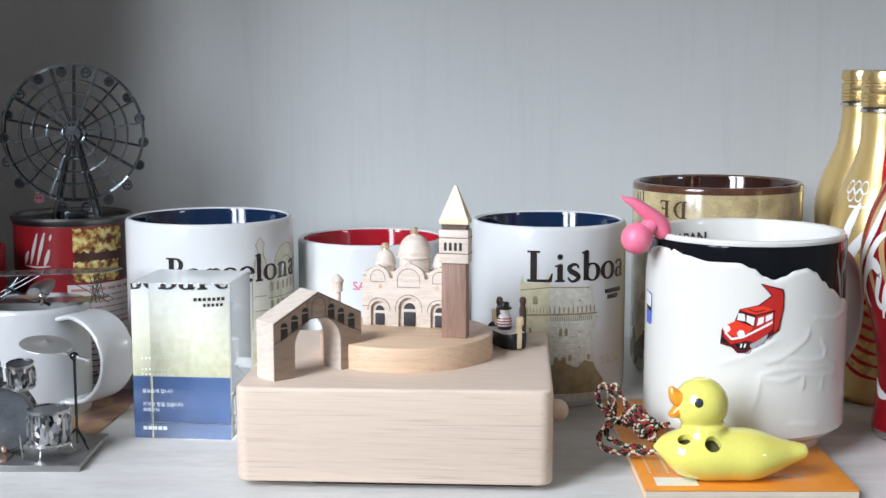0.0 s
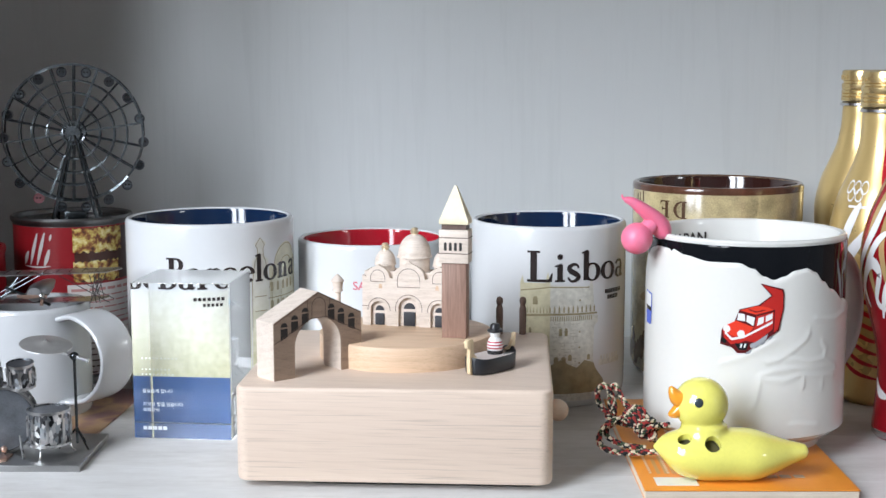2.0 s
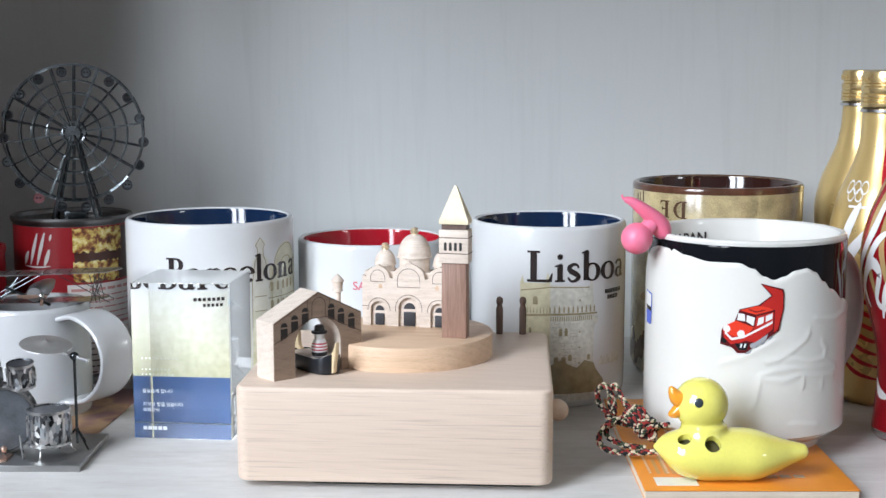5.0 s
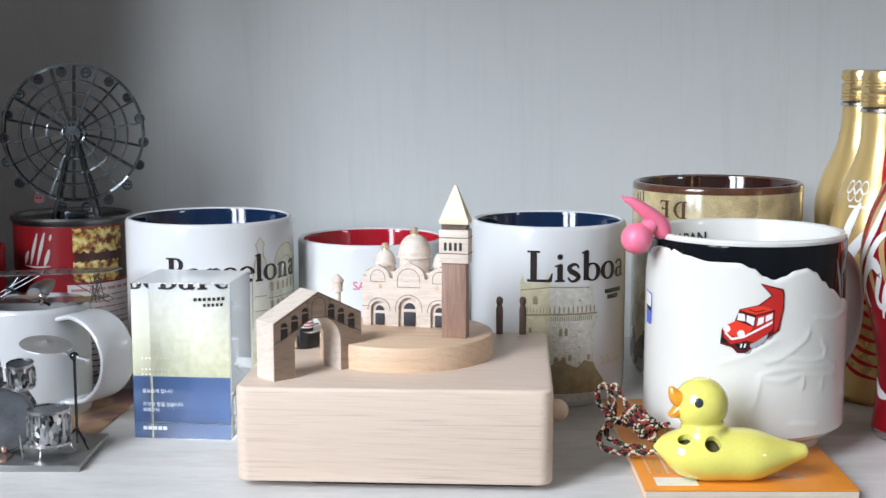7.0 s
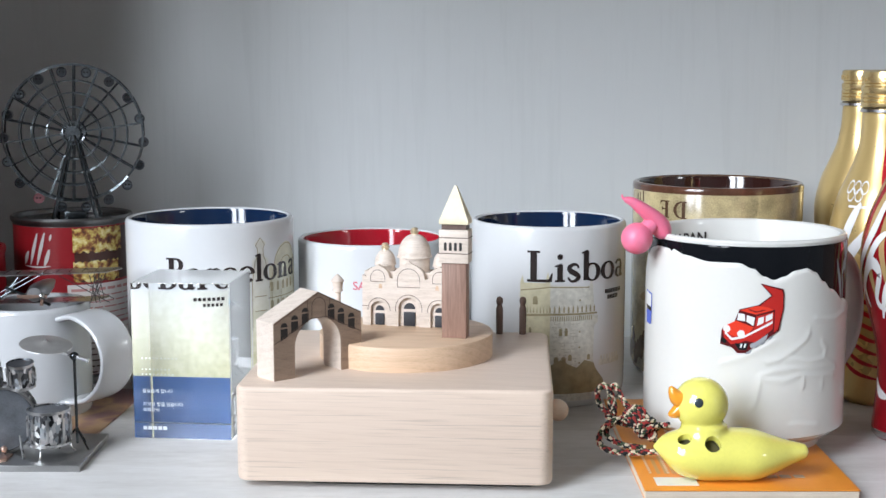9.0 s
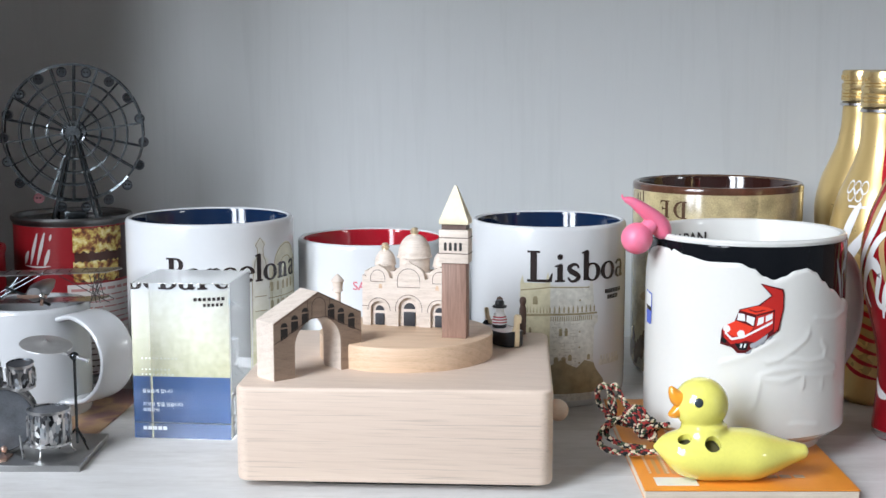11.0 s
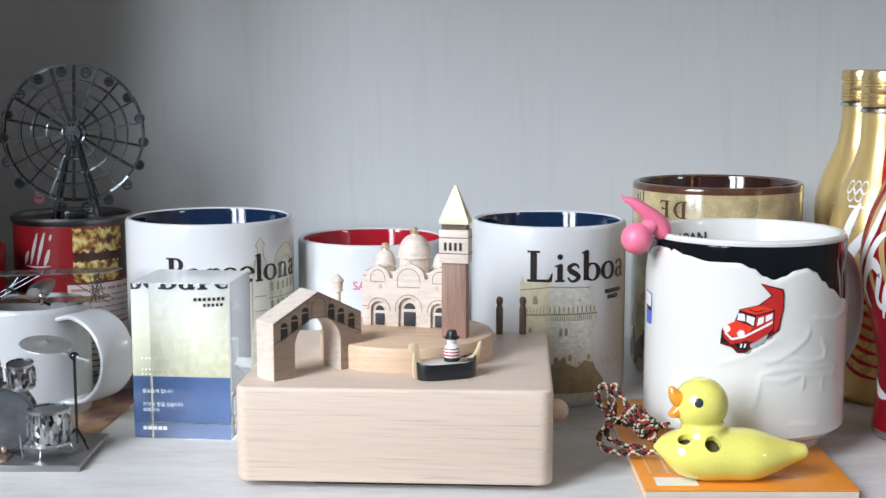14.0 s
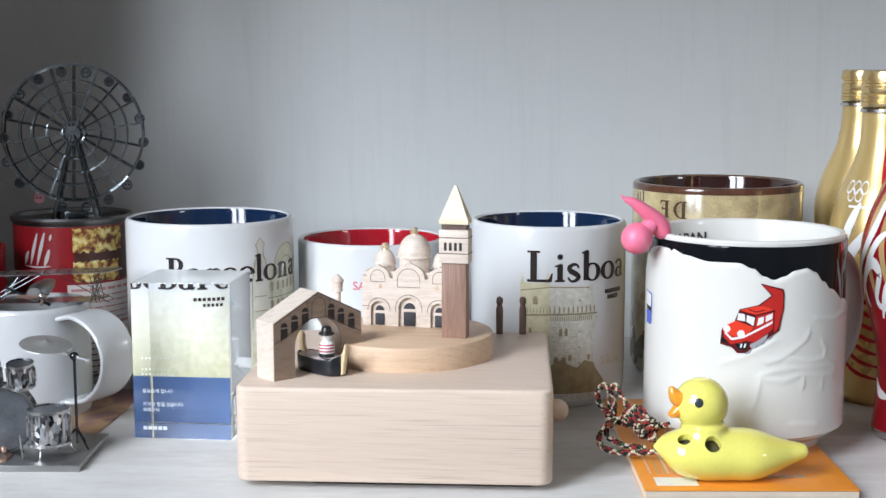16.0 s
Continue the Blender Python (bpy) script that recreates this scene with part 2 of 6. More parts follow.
WALL_Y, SHELF_Y = 0.885, 0.543
setting("shelf", block(-0.31, 0.60, SHELF_Y, WALL_Y, -0.022, 0, bevel=0.0008), SHELF_MAT, "pale grey washed wooden shelf board", "shelf")
setting("wall_back", block(-0.31, 0.60, WALL_Y + 0.0005, WALL_Y + 0.012, -0.022, 0.405), PANEL_MAT, "smooth grey back panel of the shelf", "wall")
# unseen panel, added and set forward to shade the left end of the shelf
setting("wall_left_shade", block(-0.380, -0.3105, 0.618, WALL_Y + 0.012, -0.3, 0.405), SIDE_MAT, "unseen brownish grey panel beside the shelf", "wall")
setting("wall_right", block(0.6005, 0.62, SHELF_Y, WALL_Y + 0.012, -0.3, 0.405), SIDE_MAT, "unseen brownish grey panel beside the shelf", "wall")
setting("ceiling", block(-0.31, 0.60, SHELF_Y, WALL_Y, 0.380, 0.402), SHELF_MAT, "underside of the shelf board above", "shelf")
RX0, RX1, RY0, RY1, RZ0, RZ1 = -1.20, 1.75, -2.00, 0.91, -1.15, 2.00
setting("floor", block(RX0, RX1, RY0, RY1, RZ0 - 0.05, RZ0), FLOOR_MAT, "wooden boards of the room floor", "floor")
setting("room_ceiling", block(RX0 - 0.1, RX1 + 0.1, RY0 - 0.1, RY1 + 0.1, RZ1, RZ1 + 0.05), PLASTER, "grey plaster ceiling of the room", "ceiling")
setting("wall_north", block(RX0 - 0.1, RX1 + 0.1, RY1, RY1 + 0.1, RZ0, RZ1), PLASTER, "grey plaster wall behind the shelf", "wall")
setting("wall_south", block(RX0, RX1, RY0 - 0.1, RY0, RZ0, RZ1), PLASTER, "grey plaster room wall", "wall")


def holed_wall(name, along, lo, hi, at, thick, a0, a1, z0, z1):
    bm = bmesh.new()
    for p, q, r, s in ((lo, a0, RZ0, RZ1), (a1, hi, RZ0, RZ1), (a0, a1, RZ0, z0), (a0, a1, z1, RZ1)):
        if along == "y":
            block(at, at + thick, p, q, r, s, bm)
        else:
            block(p, q, at, at + thick, r, s, bm)
    return setting(name, bm, PLASTER, "grey plaster room wall with a window opening", "wall")


holed_wall("wall_west", "y", RY0, RY1, RX0 - 0.1, 0.1, -1.18, -0.22, 0.26, 1.58)
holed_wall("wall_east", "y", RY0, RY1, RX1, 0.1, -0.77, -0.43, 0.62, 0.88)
win = tagged(new("window_1"), "white-framed window with two panes", "window", kind="structure")
for y in (-1.16, -0.70, -0.24):
    part("window_frame", block(-1.19, -1.06 if y == -0.70 else -1.165, y - 0.02, y + 0.02, 0.26, 1.58), FRAME_MAT, win)
part("window_sill", block(-1.32, -1.14, -1.22, -0.18, 0.23, 0.2595), FRAME_MAT, win)
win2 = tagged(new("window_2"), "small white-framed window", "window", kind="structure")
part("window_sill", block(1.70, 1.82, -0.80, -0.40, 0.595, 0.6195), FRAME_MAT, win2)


# ---- the wooden music box ----
BOX_POSE = pose(-0.018, 0.618, 0, 0, 0, -3.2)
TOP = 0.0452
DISC = TOP + 0.0113
box = thing("music_box", BOX_POSE, "pale beech wooden music box with small carved city buildings", "music box")
body = part("body", slab(0.1372, 0.1262, 0.0032, TOP, 0.0062, 0.0017), BEECH, box, "smooth rounded beech wood box")
part("base_plate", lay(slab(0.100, 0.112, 0.0, 0.0036, 0.004, 0.0004), pose(0.012, 0.002, 0)), plain("black_rubber", (0.02, 0.02, 0.02), 0.8), box, "dark recessed base plate")
part("platform", lay(lathe([(0, TOP - 0.0005), (0.0411, TOP - 0.0005), (0.0413, TOP + 0.0003), (0.0413, DISC - 0.0006), (0.0411, DISC - 0.0002), (0.0407, DISC), (0, DISC)], 128), pose(0, 0.008, 0)), BEECH_DISC, box, "round raised beech platform")
knob = part("winding_knob", ball((0.0722, -0.004, 0.0215), 0.0052), BEECH_TOP, box, "small wooden ball knob")
part("knob_stem", tube([(0.066, -0.004, 0.0215), (0.0700, -0.004, 0.0215)], 0.0022), BEECH_TOP, knob)
for px, py in ((0.0439, 0.0575), (0.0558, 0.0577)):
    part("mooring_post", lay(lathe([(0, TOP), (0.00175, TOP), (0.0018, TOP + 0.0132), (0.0013, TOP + 0.0146), (0.0011, TOP + 0.0150), (0.0015, TOP + 0.0157), (0.0018, TOP + 0.0172), (0.0015, TOP + 0.0186), (0.0008, TOP + 0.0193), (0, TOP + 0.0195)], 16), pose(px, py, 0)), DARK_WOOD, box, "dark walnut mooring post with a round head")

# the bridge: a gabled arch that runs from the box on to the platform
bridge_dir = math.degrees(math.atan2(0.677, 0.735))
BR = pose(-0.0527, -0.0527, TOP, 0, 0, bridge_dir)


def bridge_outline():
    pts = [(0, 0), (0.0108, 0), (0.0108, 0.0135)]
    pts += [(0.0232 - 0.0124 * math.cos(math.pi * k / 16), 0.0135 + 0.0124 * math.sin(math.pi * k / 16)) for k in range(1, 16)]
    pts += [(0.0356, 0.0135), (0.0356, 0), (0.0402, 0), (0.0402, DISC - TOP + 0.0001), (0.0468, DISC - TOP + 0.0001), (0.0468, 0.0258), (0.0235, 0.0373), (0, 0.0256)]
    return pts


bridge = part("bridge", lay(prism(bridge_outline(), 0.0006, 0.0142), BR), MAPLE, box, "pale maple gabled bridge, its front brown from print and painted shade")
# the brown holds both the print and painted shade of this right-facing side
part("front_face", lay(prism(bridge_outline(), 0, 0.0005), BR), SHADED_PRINT, bridge, "bridge front in brown print with shade painted in")
FACE = BR @ Matrix.Translation((0, -0.0002, 0)) @ pose(0, 0, 0, 90)


def roof_z(x):
    return 0.0256 + 0.0117 * x / 0.0235 if x < 0.0235 else 0.0373 - 0.0115 * (x - 0.0235) / 0.0233


for cx in (0.0052, 0.0107, 0.0163, 0.0302, 0.0355, 0.0412):
    z0 = roof_z(cx) - 0.0098
    slope = 0.45 if cx < 0.0235 else -0.45
    bm = sheet([(cx - 0.0018, z0 - 0.0018 * slope), (cx + 0.0018, z0 + 0.0018 * slope), (cx + 0.0018, z0 + 0.0044), (cx - 0.0018, z0 + 0.0044)])
    sheet([(cx + 0.0018 * math.cos(math.pi * k / 8), z0 + 0.0051 + 0.0020 * math.sin(math.pi * k / 8)) for k in range(9)], bm)
    part("bridge_window", lay(bm, FACE), INK, bridge, flat=True)
bm = stroke([(0.0198, 0.0257)] + [(0.0235 - 0.0036 * math.cos(math.pi * k / 10), 0.0312 + 0.0036 * math.sin(math.pi * k / 10)) for k in range(11)] + [(0.0271, 0.0257)], 0.00035)
stroke([(0.0176, 0.0240), (0.0176, 0.0343)], 0.0003, bm)
stroke([(0.0294, 0.0240), (0.0294, 0.0343)], 0.0003, bm)
part("door_outline", lay(bm, FACE), LINE, bridge, flat=True)
bm = stroke([(0, 0.0164), (0.0190, 0.0257), (0.0282, 0.0257), (0.0468, 0.0166)], 0.0004)
stroke([(0.0002, 0.0252), (0.0235, 0.0369), (0.0466, 0.0254)], 0.00035, bm)
part("cornice_line", lay(bm, FACE), LINE, bridge, flat=True)

# the slim column behind the bridge
part("lamp_column", lay(lathe([(0, DISC - 0.0003), (0.0016, DISC), (0.0016, 0.0716), (0.0026, 0.0722), (0.0026, 0.0732), (0.0024, 0.0735), (0.0027, 0.0765), (0.0033, 0.0770), (0.0033, 0.0776), (0.0018, 0.0795), (0.0010, 0.0800), (0.0008, 0.0806), (0, 0.0808)], 24), pose(-0.0352, 0.0250, 0)), MAPLE, box, "small turned wooden column with a cap")

# the bell tower
TW = pose(0.0242, -0.0060, DISC, 0, 0, -9.7)
tower = part("bell_tower", lay(block(-0.0058, 0.0058, -0.0036, 0.0036, 0, 0.0352, bevel=0.0002), TW), WALNUT, box, "square walnut bell tower with a pale belfry and gilded spire")
belfry = part("belfry", lay(block(-0.0069, 0.0069, -0.0047, 0.0047, 0.0353, 0.0507, bevel=0.0002), TW), MAPLE, tower, "pale maple belfry")
TF = TW @ Matrix.Translation((0, -0.00485, 0)) @ pose(0, 0, 0, 90)
for k in range(4):
    part("belfry_window", lay(sheet(arch(-0.00475 + 0.0024 * k - 0.00065 + 0.0009, -0.00475 + 0.0024 * k + 0.00065 + 0.0009, 0.0412, 0.0450), ), TF), INK, belfry, flat=True)
for z in (0.0396, 0.0469):
    part("ledge_line", lay(block(-0.00705, 0.00705, -0.00485, 0.00485, z, z + 0.0004), TW), LINE, belfry)
part("neck", lay(block(-0.0058, 0.0058, -0.0038, 0.0038, 0.0508, 0.0532), TW), DARK_WOOD, tower, "dark wooden neck below the spire")
bm = bmesh.new()
rings = []
for hx, hy, z in ((0.0068, 0.0047, 0.0533), (0.0068, 0.0047, 0.0552), (0.0061, 0.0042, 0.0566), (0.0006, 0.0005, 0.0708)):
    rings.append([bm.verts.new((sx * hx, sy * hy, z)) for sx, sy in ((-1, -1), (1, -1), (1, 1), (-1, 1))])
bm.faces.new(rings[0][::-1])
bm.faces.new(rings[-1])
for a, b in zip(rings, rings[1:]):
    for i in range(4):
        bm.faces.new((a[i], a[(i + 1) % 4], b[(i + 1) % 4], b[i]))
part("spire", lay(bm, TW), GILT_WOOD, tower, "gilded pyramid spire")

# the domed basilica
CH = pose(0.0005, 0.0166, DISC, 0, 0, -10.5)
HALF = 0.0234


def facade():
    """Outline of the front: three round gables, the middle one pointed."""
    pts = [(-HALF, 0), (HALF, 0), (HALF, 0.0246)]
    for cx, r, base, tip in ((0.0155, 0.0058, 0.0238, 0.0006), (0.0, 0.0080, 0.0232, 0.0016), (-0.0155, 0.0058, 0.0238, 0.0006)):
        for k in range(13):
            a = math.pi * k / 12
            z = base + r * math.sin(a) * 0.92 + tip * max(0, 1 - abs(math.cos(a)) * 4)
            pts.append((cx + r * math.cos(a), z))
    pts.append((-HALF, 0.0246))
    return pts


church = part("basilica", lay(prism(facade(), 0.0018, 0.0034), CH), MAPLE, box, "pale maple domed basilica with three arched portals")


def portal_front():
    """The front slab: the same outline with three arched openings cut up from its foot."""
    def jamb(cx, hw, top):
        return [(cx - hw, 0)] + [(cx - hw * math.cos(math.pi * k / 12), top - hw + hw * math.sin(math.pi * k / 12)) for k in range(13)] + [(cx + hw, 0)]
    out = facade()
    return [out[0]] + jamb(-0.0150, 0.0042, 0.0120) + jamb(0, 0.0052, 0.0142) + jamb(0.0150, 0.0042, 0.0120) + out[1:]


part("portal_wall", lay(prism(portal_front(), 0, 0.00175), CH), MAPLE, church)
part("nave", lay(block(-HALF, HALF, 0.0035, 0.0155, 0, 0.0262, bevel=0.0003), CH), MAPLE, church)
CF = CH @ Matrix.Translation((0, 0.00165, 0)) @ pose(0, 0, 0, 90)
for cx, hw, top in ((-0.0150, 0.0023, 0.0058), (0, 0.0029, 0.0070), (0.0150, 0.0023, 0.0058)):
    part("portal_door", lay(block(cx - hw, cx + hw, 0.0011, 0.0017, 0.0001, top, bevel=0.0001), CH), SLATE, church, "dark slate painted door")
    lun = [(cx + hw * math.cos(math.pi * k / 10), top + 0.0014 + hw * 1.05 * math.sin(math.pi * k / 10)) for k in range(11)]
    part("lunette", lay(sheet(lun), CF), SLATE, church, flat=True)
CO = CH @ Matrix.Translation((0, -0.00015, 0)) @ pose(0, 0, 0, 90)


def arc_line(cx, r, z, sq=1.0, foot=0.0):
    pts = [(cx - r, z - foot)] + [(cx - r * math.cos(math.pi * k / 14), z + sq * r * math.sin(math.pi * k / 14)) for k in range(15)] + [(cx + r, z - foot)]
    return pts


for cx, r, z, sq, foot in ((-0.0155, 0.0036, 0.0236, 1.05, 0.002), (0, 0.0056, 0.0228, 1.0, 0.0035), (0.0155, 0.0036, 0.0236, 1.05, 0.002)):
    pts = arc_line(cx, r, z, sq, foot)
    part("gable_line", lay(stroke(pts + [pts[0]], 0.00028), CO), LINE, church, flat=True)
for cx, r, z, sq, foot in ((-0.0150, 0.0056, 0.0080, 1.0, 0.0006), (0, 0.0066, 0.0090, 1.0, 0.0018), (0.0150, 0.0056, 0.0080, 1.0, 0.0006)):
    part("arch_line", lay(stroke(arc_line(cx, r, z, sq, foot), 0.00028), CO), LINE, church, flat=True)
part("string_line", lay(stroke([(-HALF, 0.0096), (-0.0208, 0.0096)], 0.00028), CO), LINE, church, flat=True)
part("small_window", lay(sheet(arch(-0.0150, -0.0133, 0.0183, 0.0206)), CO), BEECH_DISC, church, flat=True)
part("small_window", lay(sheet(arch(0.0133, 0.0150, 0.0183, 0.0206)), CO), BEECH_DISC, church, flat=True)


def dome(cx, cy, r, z, drum):
    m = CH @ pose(cx, cy, 0)
    prof = [(0, z), (r * 0.92, z), (r * 0.92, z + drum), (r * 1.06, z + drum + 0.0001), (r * 1.06, z + drum + 0.0008)]
    h0 = z + drum + 0.0009
    for k in range(13):
        a = math.pi / 2 * k / 12
        prof.append((r * (math.cos(a) ** 0.85 if k < 12 else 0.06), h0 + r * 1.18 * math.sin(a) + r * 0.15 * (k / 12)))
    d = part("dome", lay(lathe(prof + [(0, h0 + r * 1.36)], 40), m), MAPLE, church, "turned maple dome")
    top = h0 + r * 1.30
    part("finial", lay(lathe([(0, top - 0.0010), (0.0019, top - 0.0008), (0.0015, top + 0.0004), (0.0022, top + 0.0007), (0.0022, top + 0.0014), (0.0016, top + 0.0017), (0.0018, top + 0.0024), (0.0013, top + 0.0031), (0, top + 0.0033)], 20), m), GOLD, d, "gilded finial")


dome(0.0007, 0.0088, 0.0081, 0.0262, 0.0066)
dome(-0.0140, 0.0082, 0.0051, 0.0262, 0.0026)
dome(0.0154, 0.0082, 0.0051, 0.0262, 0.0026)


# ---- the gondola that a hidden magnet leads round the platform ----
def gondola():
    def trim(bm):
        for v in bm.verts:
            v.co = Vector((v.co.x * 0.91, v.co.y * 1.08, v.co.z))
        return bm
    boat = thing("gondola_boat", Matrix.Identity(4), "small black wooden gondola toy gliding over the music box", "toy boat")
    half = [(-0.0152, 0.0022), (-0.0130, 0.0048), (-0.0085, 0.0061), (0, 0.0064), (0.0085, 0.0060), (0.0130, 0.0046), (0.0152, 0.0022)]
    line = [(p.x, p.y) for p in glide([(a, b, 0) for a, b in half], 4)]
    outline = line + [(a, -b) for a, b in reversed(line)]
    bm = bmesh.new()
    rings = []
    for k, z in ((0.90, 0.0003), (0.955, 0.0008), (0.975, 0.0030), (1.0, 0.0070), (0.985, 0.0073), (0.95, 0.0073), (0.94, 0.0066)):
        rings.append([bm.verts.new((a * (0.5 + k / 2) if k < 0.95 and z < 0.005 else a * (0.4 + 0.6 * k), b * k, z + (0.0008 if a > 0 else 0.0020) * (a / 0.0152) ** 6 * (z > 0.005))) for a, b in outline])
    bm.faces.new(rings[0][::-1])
    for a, b in zip(rings, rings[1:]):
        for i in range(len(a)):
            j = (i + 1) % len(a)
            bm.faces.new((a[i], a[j], b[j], b[i]))
    bm.faces.new(rings[-1])
    part("hull", trim(bm), plain("black_lacquer", (0.012, 0.014, 0.018), 0.32, vary=0.25, scale=150, bump=0.1), boat, "glossy black hull")
    bm = prism([(a * 0.93, b * 0.91) for a, b in outline], 0.0060, 0.00735, axis="z")
    part("deck", trim(bm), wood("deck_wood", (0.74, 0.66, 0.62), (0.62, 0.54, 0.50), grain=(40, 300, 300)), boat, "pale wooden deck")
    ply = wood("thin_ply", (0.76, 0.62, 0.40), (0.62, 0.47, 0.28), grain=(200, 300, 40))
    bow = [(0.0145, 0.0003), (0.0164, 0.0008), (0.0168, 0.0060), (0.0166, 0.0124), (0.0184, 0.0126), (0.0187, 0.0156), (0.0178, 0.0165), (0.0150, 0.0166), (0.0139, 0.0154), (0.0138, 0.0112), (0.0130, 0.0092), (0.0112, 0.0078), (0.0146, 0.0076)]
    part("prow", trim(prism(bow, -0.0009, 0.0009, bevel=0.0001)), ply, boat, "thin pale plywood prow iron")
    stern = [(-0.0148, 0.0006), (-0.0162, 0.0012), (-0.0168, 0.0055), (-0.0176, 0.0085), (-0.0182, 0.0120), (-0.0186, 0.0152), (-0.0176, 0.0146), (-0.0164, 0.0115), (-0.0145, 0.0092), (-0.0105, 0.0080), (-0.0148, 0.0078)]
    part("stern_post", trim(prism(stern, -0.0009, 0.0009, bevel=0.0001)), ply, boat, "thin pale plywood stern")
    white = plain("white_paint", (0.78, 0.77, 0.75), 0.4, vary=0.03)
    red = plain("red_stripe", (0.45, 0.03, 0.06), 0.4, vary=0.05)
    bm = bmesh.new()
    m = pose(-0.0031, 0, 0.0073)
    lathe([(0, 0), (0.0034, 0), (0.0036, 0.0010), (0.0036, 0.0016), (0.0035, 0.0018)], 28, bm, m, 0)
    body_prof = [(0.0035, 0.0018), (0.0037, 0.0026), (0.0037, 0.0032), (0.0037, 0.0040), (0.0036, 0.0046), (0.0034, 0.0053), (0.0032, 0.0059), (0.0028, 0.0068), (0.0019, 0.0076)]
    for i, (a, b) in enumerate(zip(body_prof, body_prof[1:])):
        lathe([a, b], 28, bm, m, 2 if i in (1, 3, 5) else 1)
    lathe([(0.0019, 0.0076), (0.0022, 0.0082), (0.0023, 0.0095), (0.0021, 0.0104)], 28, bm, m, 1)
    lathe([(0, 0.0100), (0.0034, 0.0101), (0.0037, 0.0106), (0.0034, 0.0111), (0.0024, 0.0113), (0.0022, 0.0131), (0.0016, 0.0138), (0, 0.0139)], 28, bm, m, 0)
    part("boatman_figure", bm, [plain("black_paint", (0.012, 0.012, 0.014), 0.35, vary=0.2), white, red], boat, "wooden peg doll with a striped shirt and black hat")
    return boat


boat = gondola()


def motions():
    """One round of the platform in 11.165 s, clockwise from above, bow first."""
    rows = []
    for i in range(65):
        t = i * 0.25
        a = radians(-90 - 360 / 11.165 * (t - 3.57))
        r = 0.0530
        local = pose(r * math.cos(a), 0.008 + r * math.sin(a), TOP + 0.0001, 0, 0, math.degrees(a) - 90)
        rows.append((t, BOX_POSE @ local))
    walk(boat, rows)


# ---- mugs ----
def mug(name, at, r, h, outer, inner, label, group="mugs on the shelf", foot=0.94, wall=0.004, n=96, base=0.0):
    m = thing(name, pose(at[0], at[1], base, 0, 0, math.degrees(-math.atan2(at[0], at[1])) * 1.0), label, "mug", group)
    prof = [(0, 0.002), (r * foot - 0.003, 0.002), (r * foot - 0.002, 0), (r * foot, 0), (r * (foot + (1 - foot) * 0.6), 0.002), (r * 0.99, 0.0045), (r, 0.008), (r, h - 0.0025), (r - 0.0004, h - 0.001), (r - 0.0013, h - 0.0002), (r - 0.0024, h - 0.0001), (r - 0.0034, h - 0.0009)]
    part("body", lathe(prof, n), outer, m)
    inn = [(r - 0.0034, h - 0.0009), (r - wall, h - 0.003), (r - wall, 0.016), (r - wall - 0.004, 0.008), (r - wall - 0.012, 0.0055), (0, 0.005)]
    part("interior", lathe(inn, n), inner, m, "glossy glazed interior")
    return m


TAN = plain("tan_print", (0.60, 0.555, 0.385), 0.2, vary=0.18, scale=300, bump=0)
TAN_DARK = plain("brown_print", (0.31, 0.265, 0.165), 0.22, vary=0.3, scale=200, bump=0)
STONE = plain("stone_print", (0.62, 0.61, 0.55), 0.2, vary=0.22, scale=420, bump=0)

barcelona = mug("city_mug", (-0.1312, 0.745), 0.0466, 0.0985, WHITE_GLAZE, NAVY_GLAZE, "white ceramic mug with navy interior and a black city name")
lisboa = mug("city_mug", (0.0588, 0.737), 0.0429, 0.0978, WHITE_GLAZE, NAVY_GLAZE, "white ceramic mug with navy interior and a printed stone tower")
redmug = mug("city_mug", (-0.0412, 0.770), 0.0431, 0.0835, WHITE_GLAZE, RED_GLAZE, "low white ceramic mug with glossy red interior")
cafe = mug("cafe_mug", (0.1646, 0.797), 0.0502, 0.1132, plain("aged_paper_glaze", (0.43, 0.35, 0.19), 0.16, vary=0.55, scale=70, bump=0.02, coat=0.4), BROWN_GLAZE, "aged tan ceramic mug with dark brown interior")


# ---- prints on the mugs ----
MM = 0.001


def mm(pts):
    return [(a * MM, b * MM) for a, b in pts]


def bowl(cx, cy, rx, ry, thick, thin, a0=0, a1=360, n=28):
    """A round stroke, thick at its sides and thin above and below."""
    pts, ws = [], []
    for k in range(n + 1):
        a = radians(a0 + (a1 - a0) * k / n)
        pts.append((cx + rx * math.cos(a), cy + ry * math.sin(a)))
        ws.append(thin + (thick - thin) * math.cos(a) ** 2)
    return pts, ws


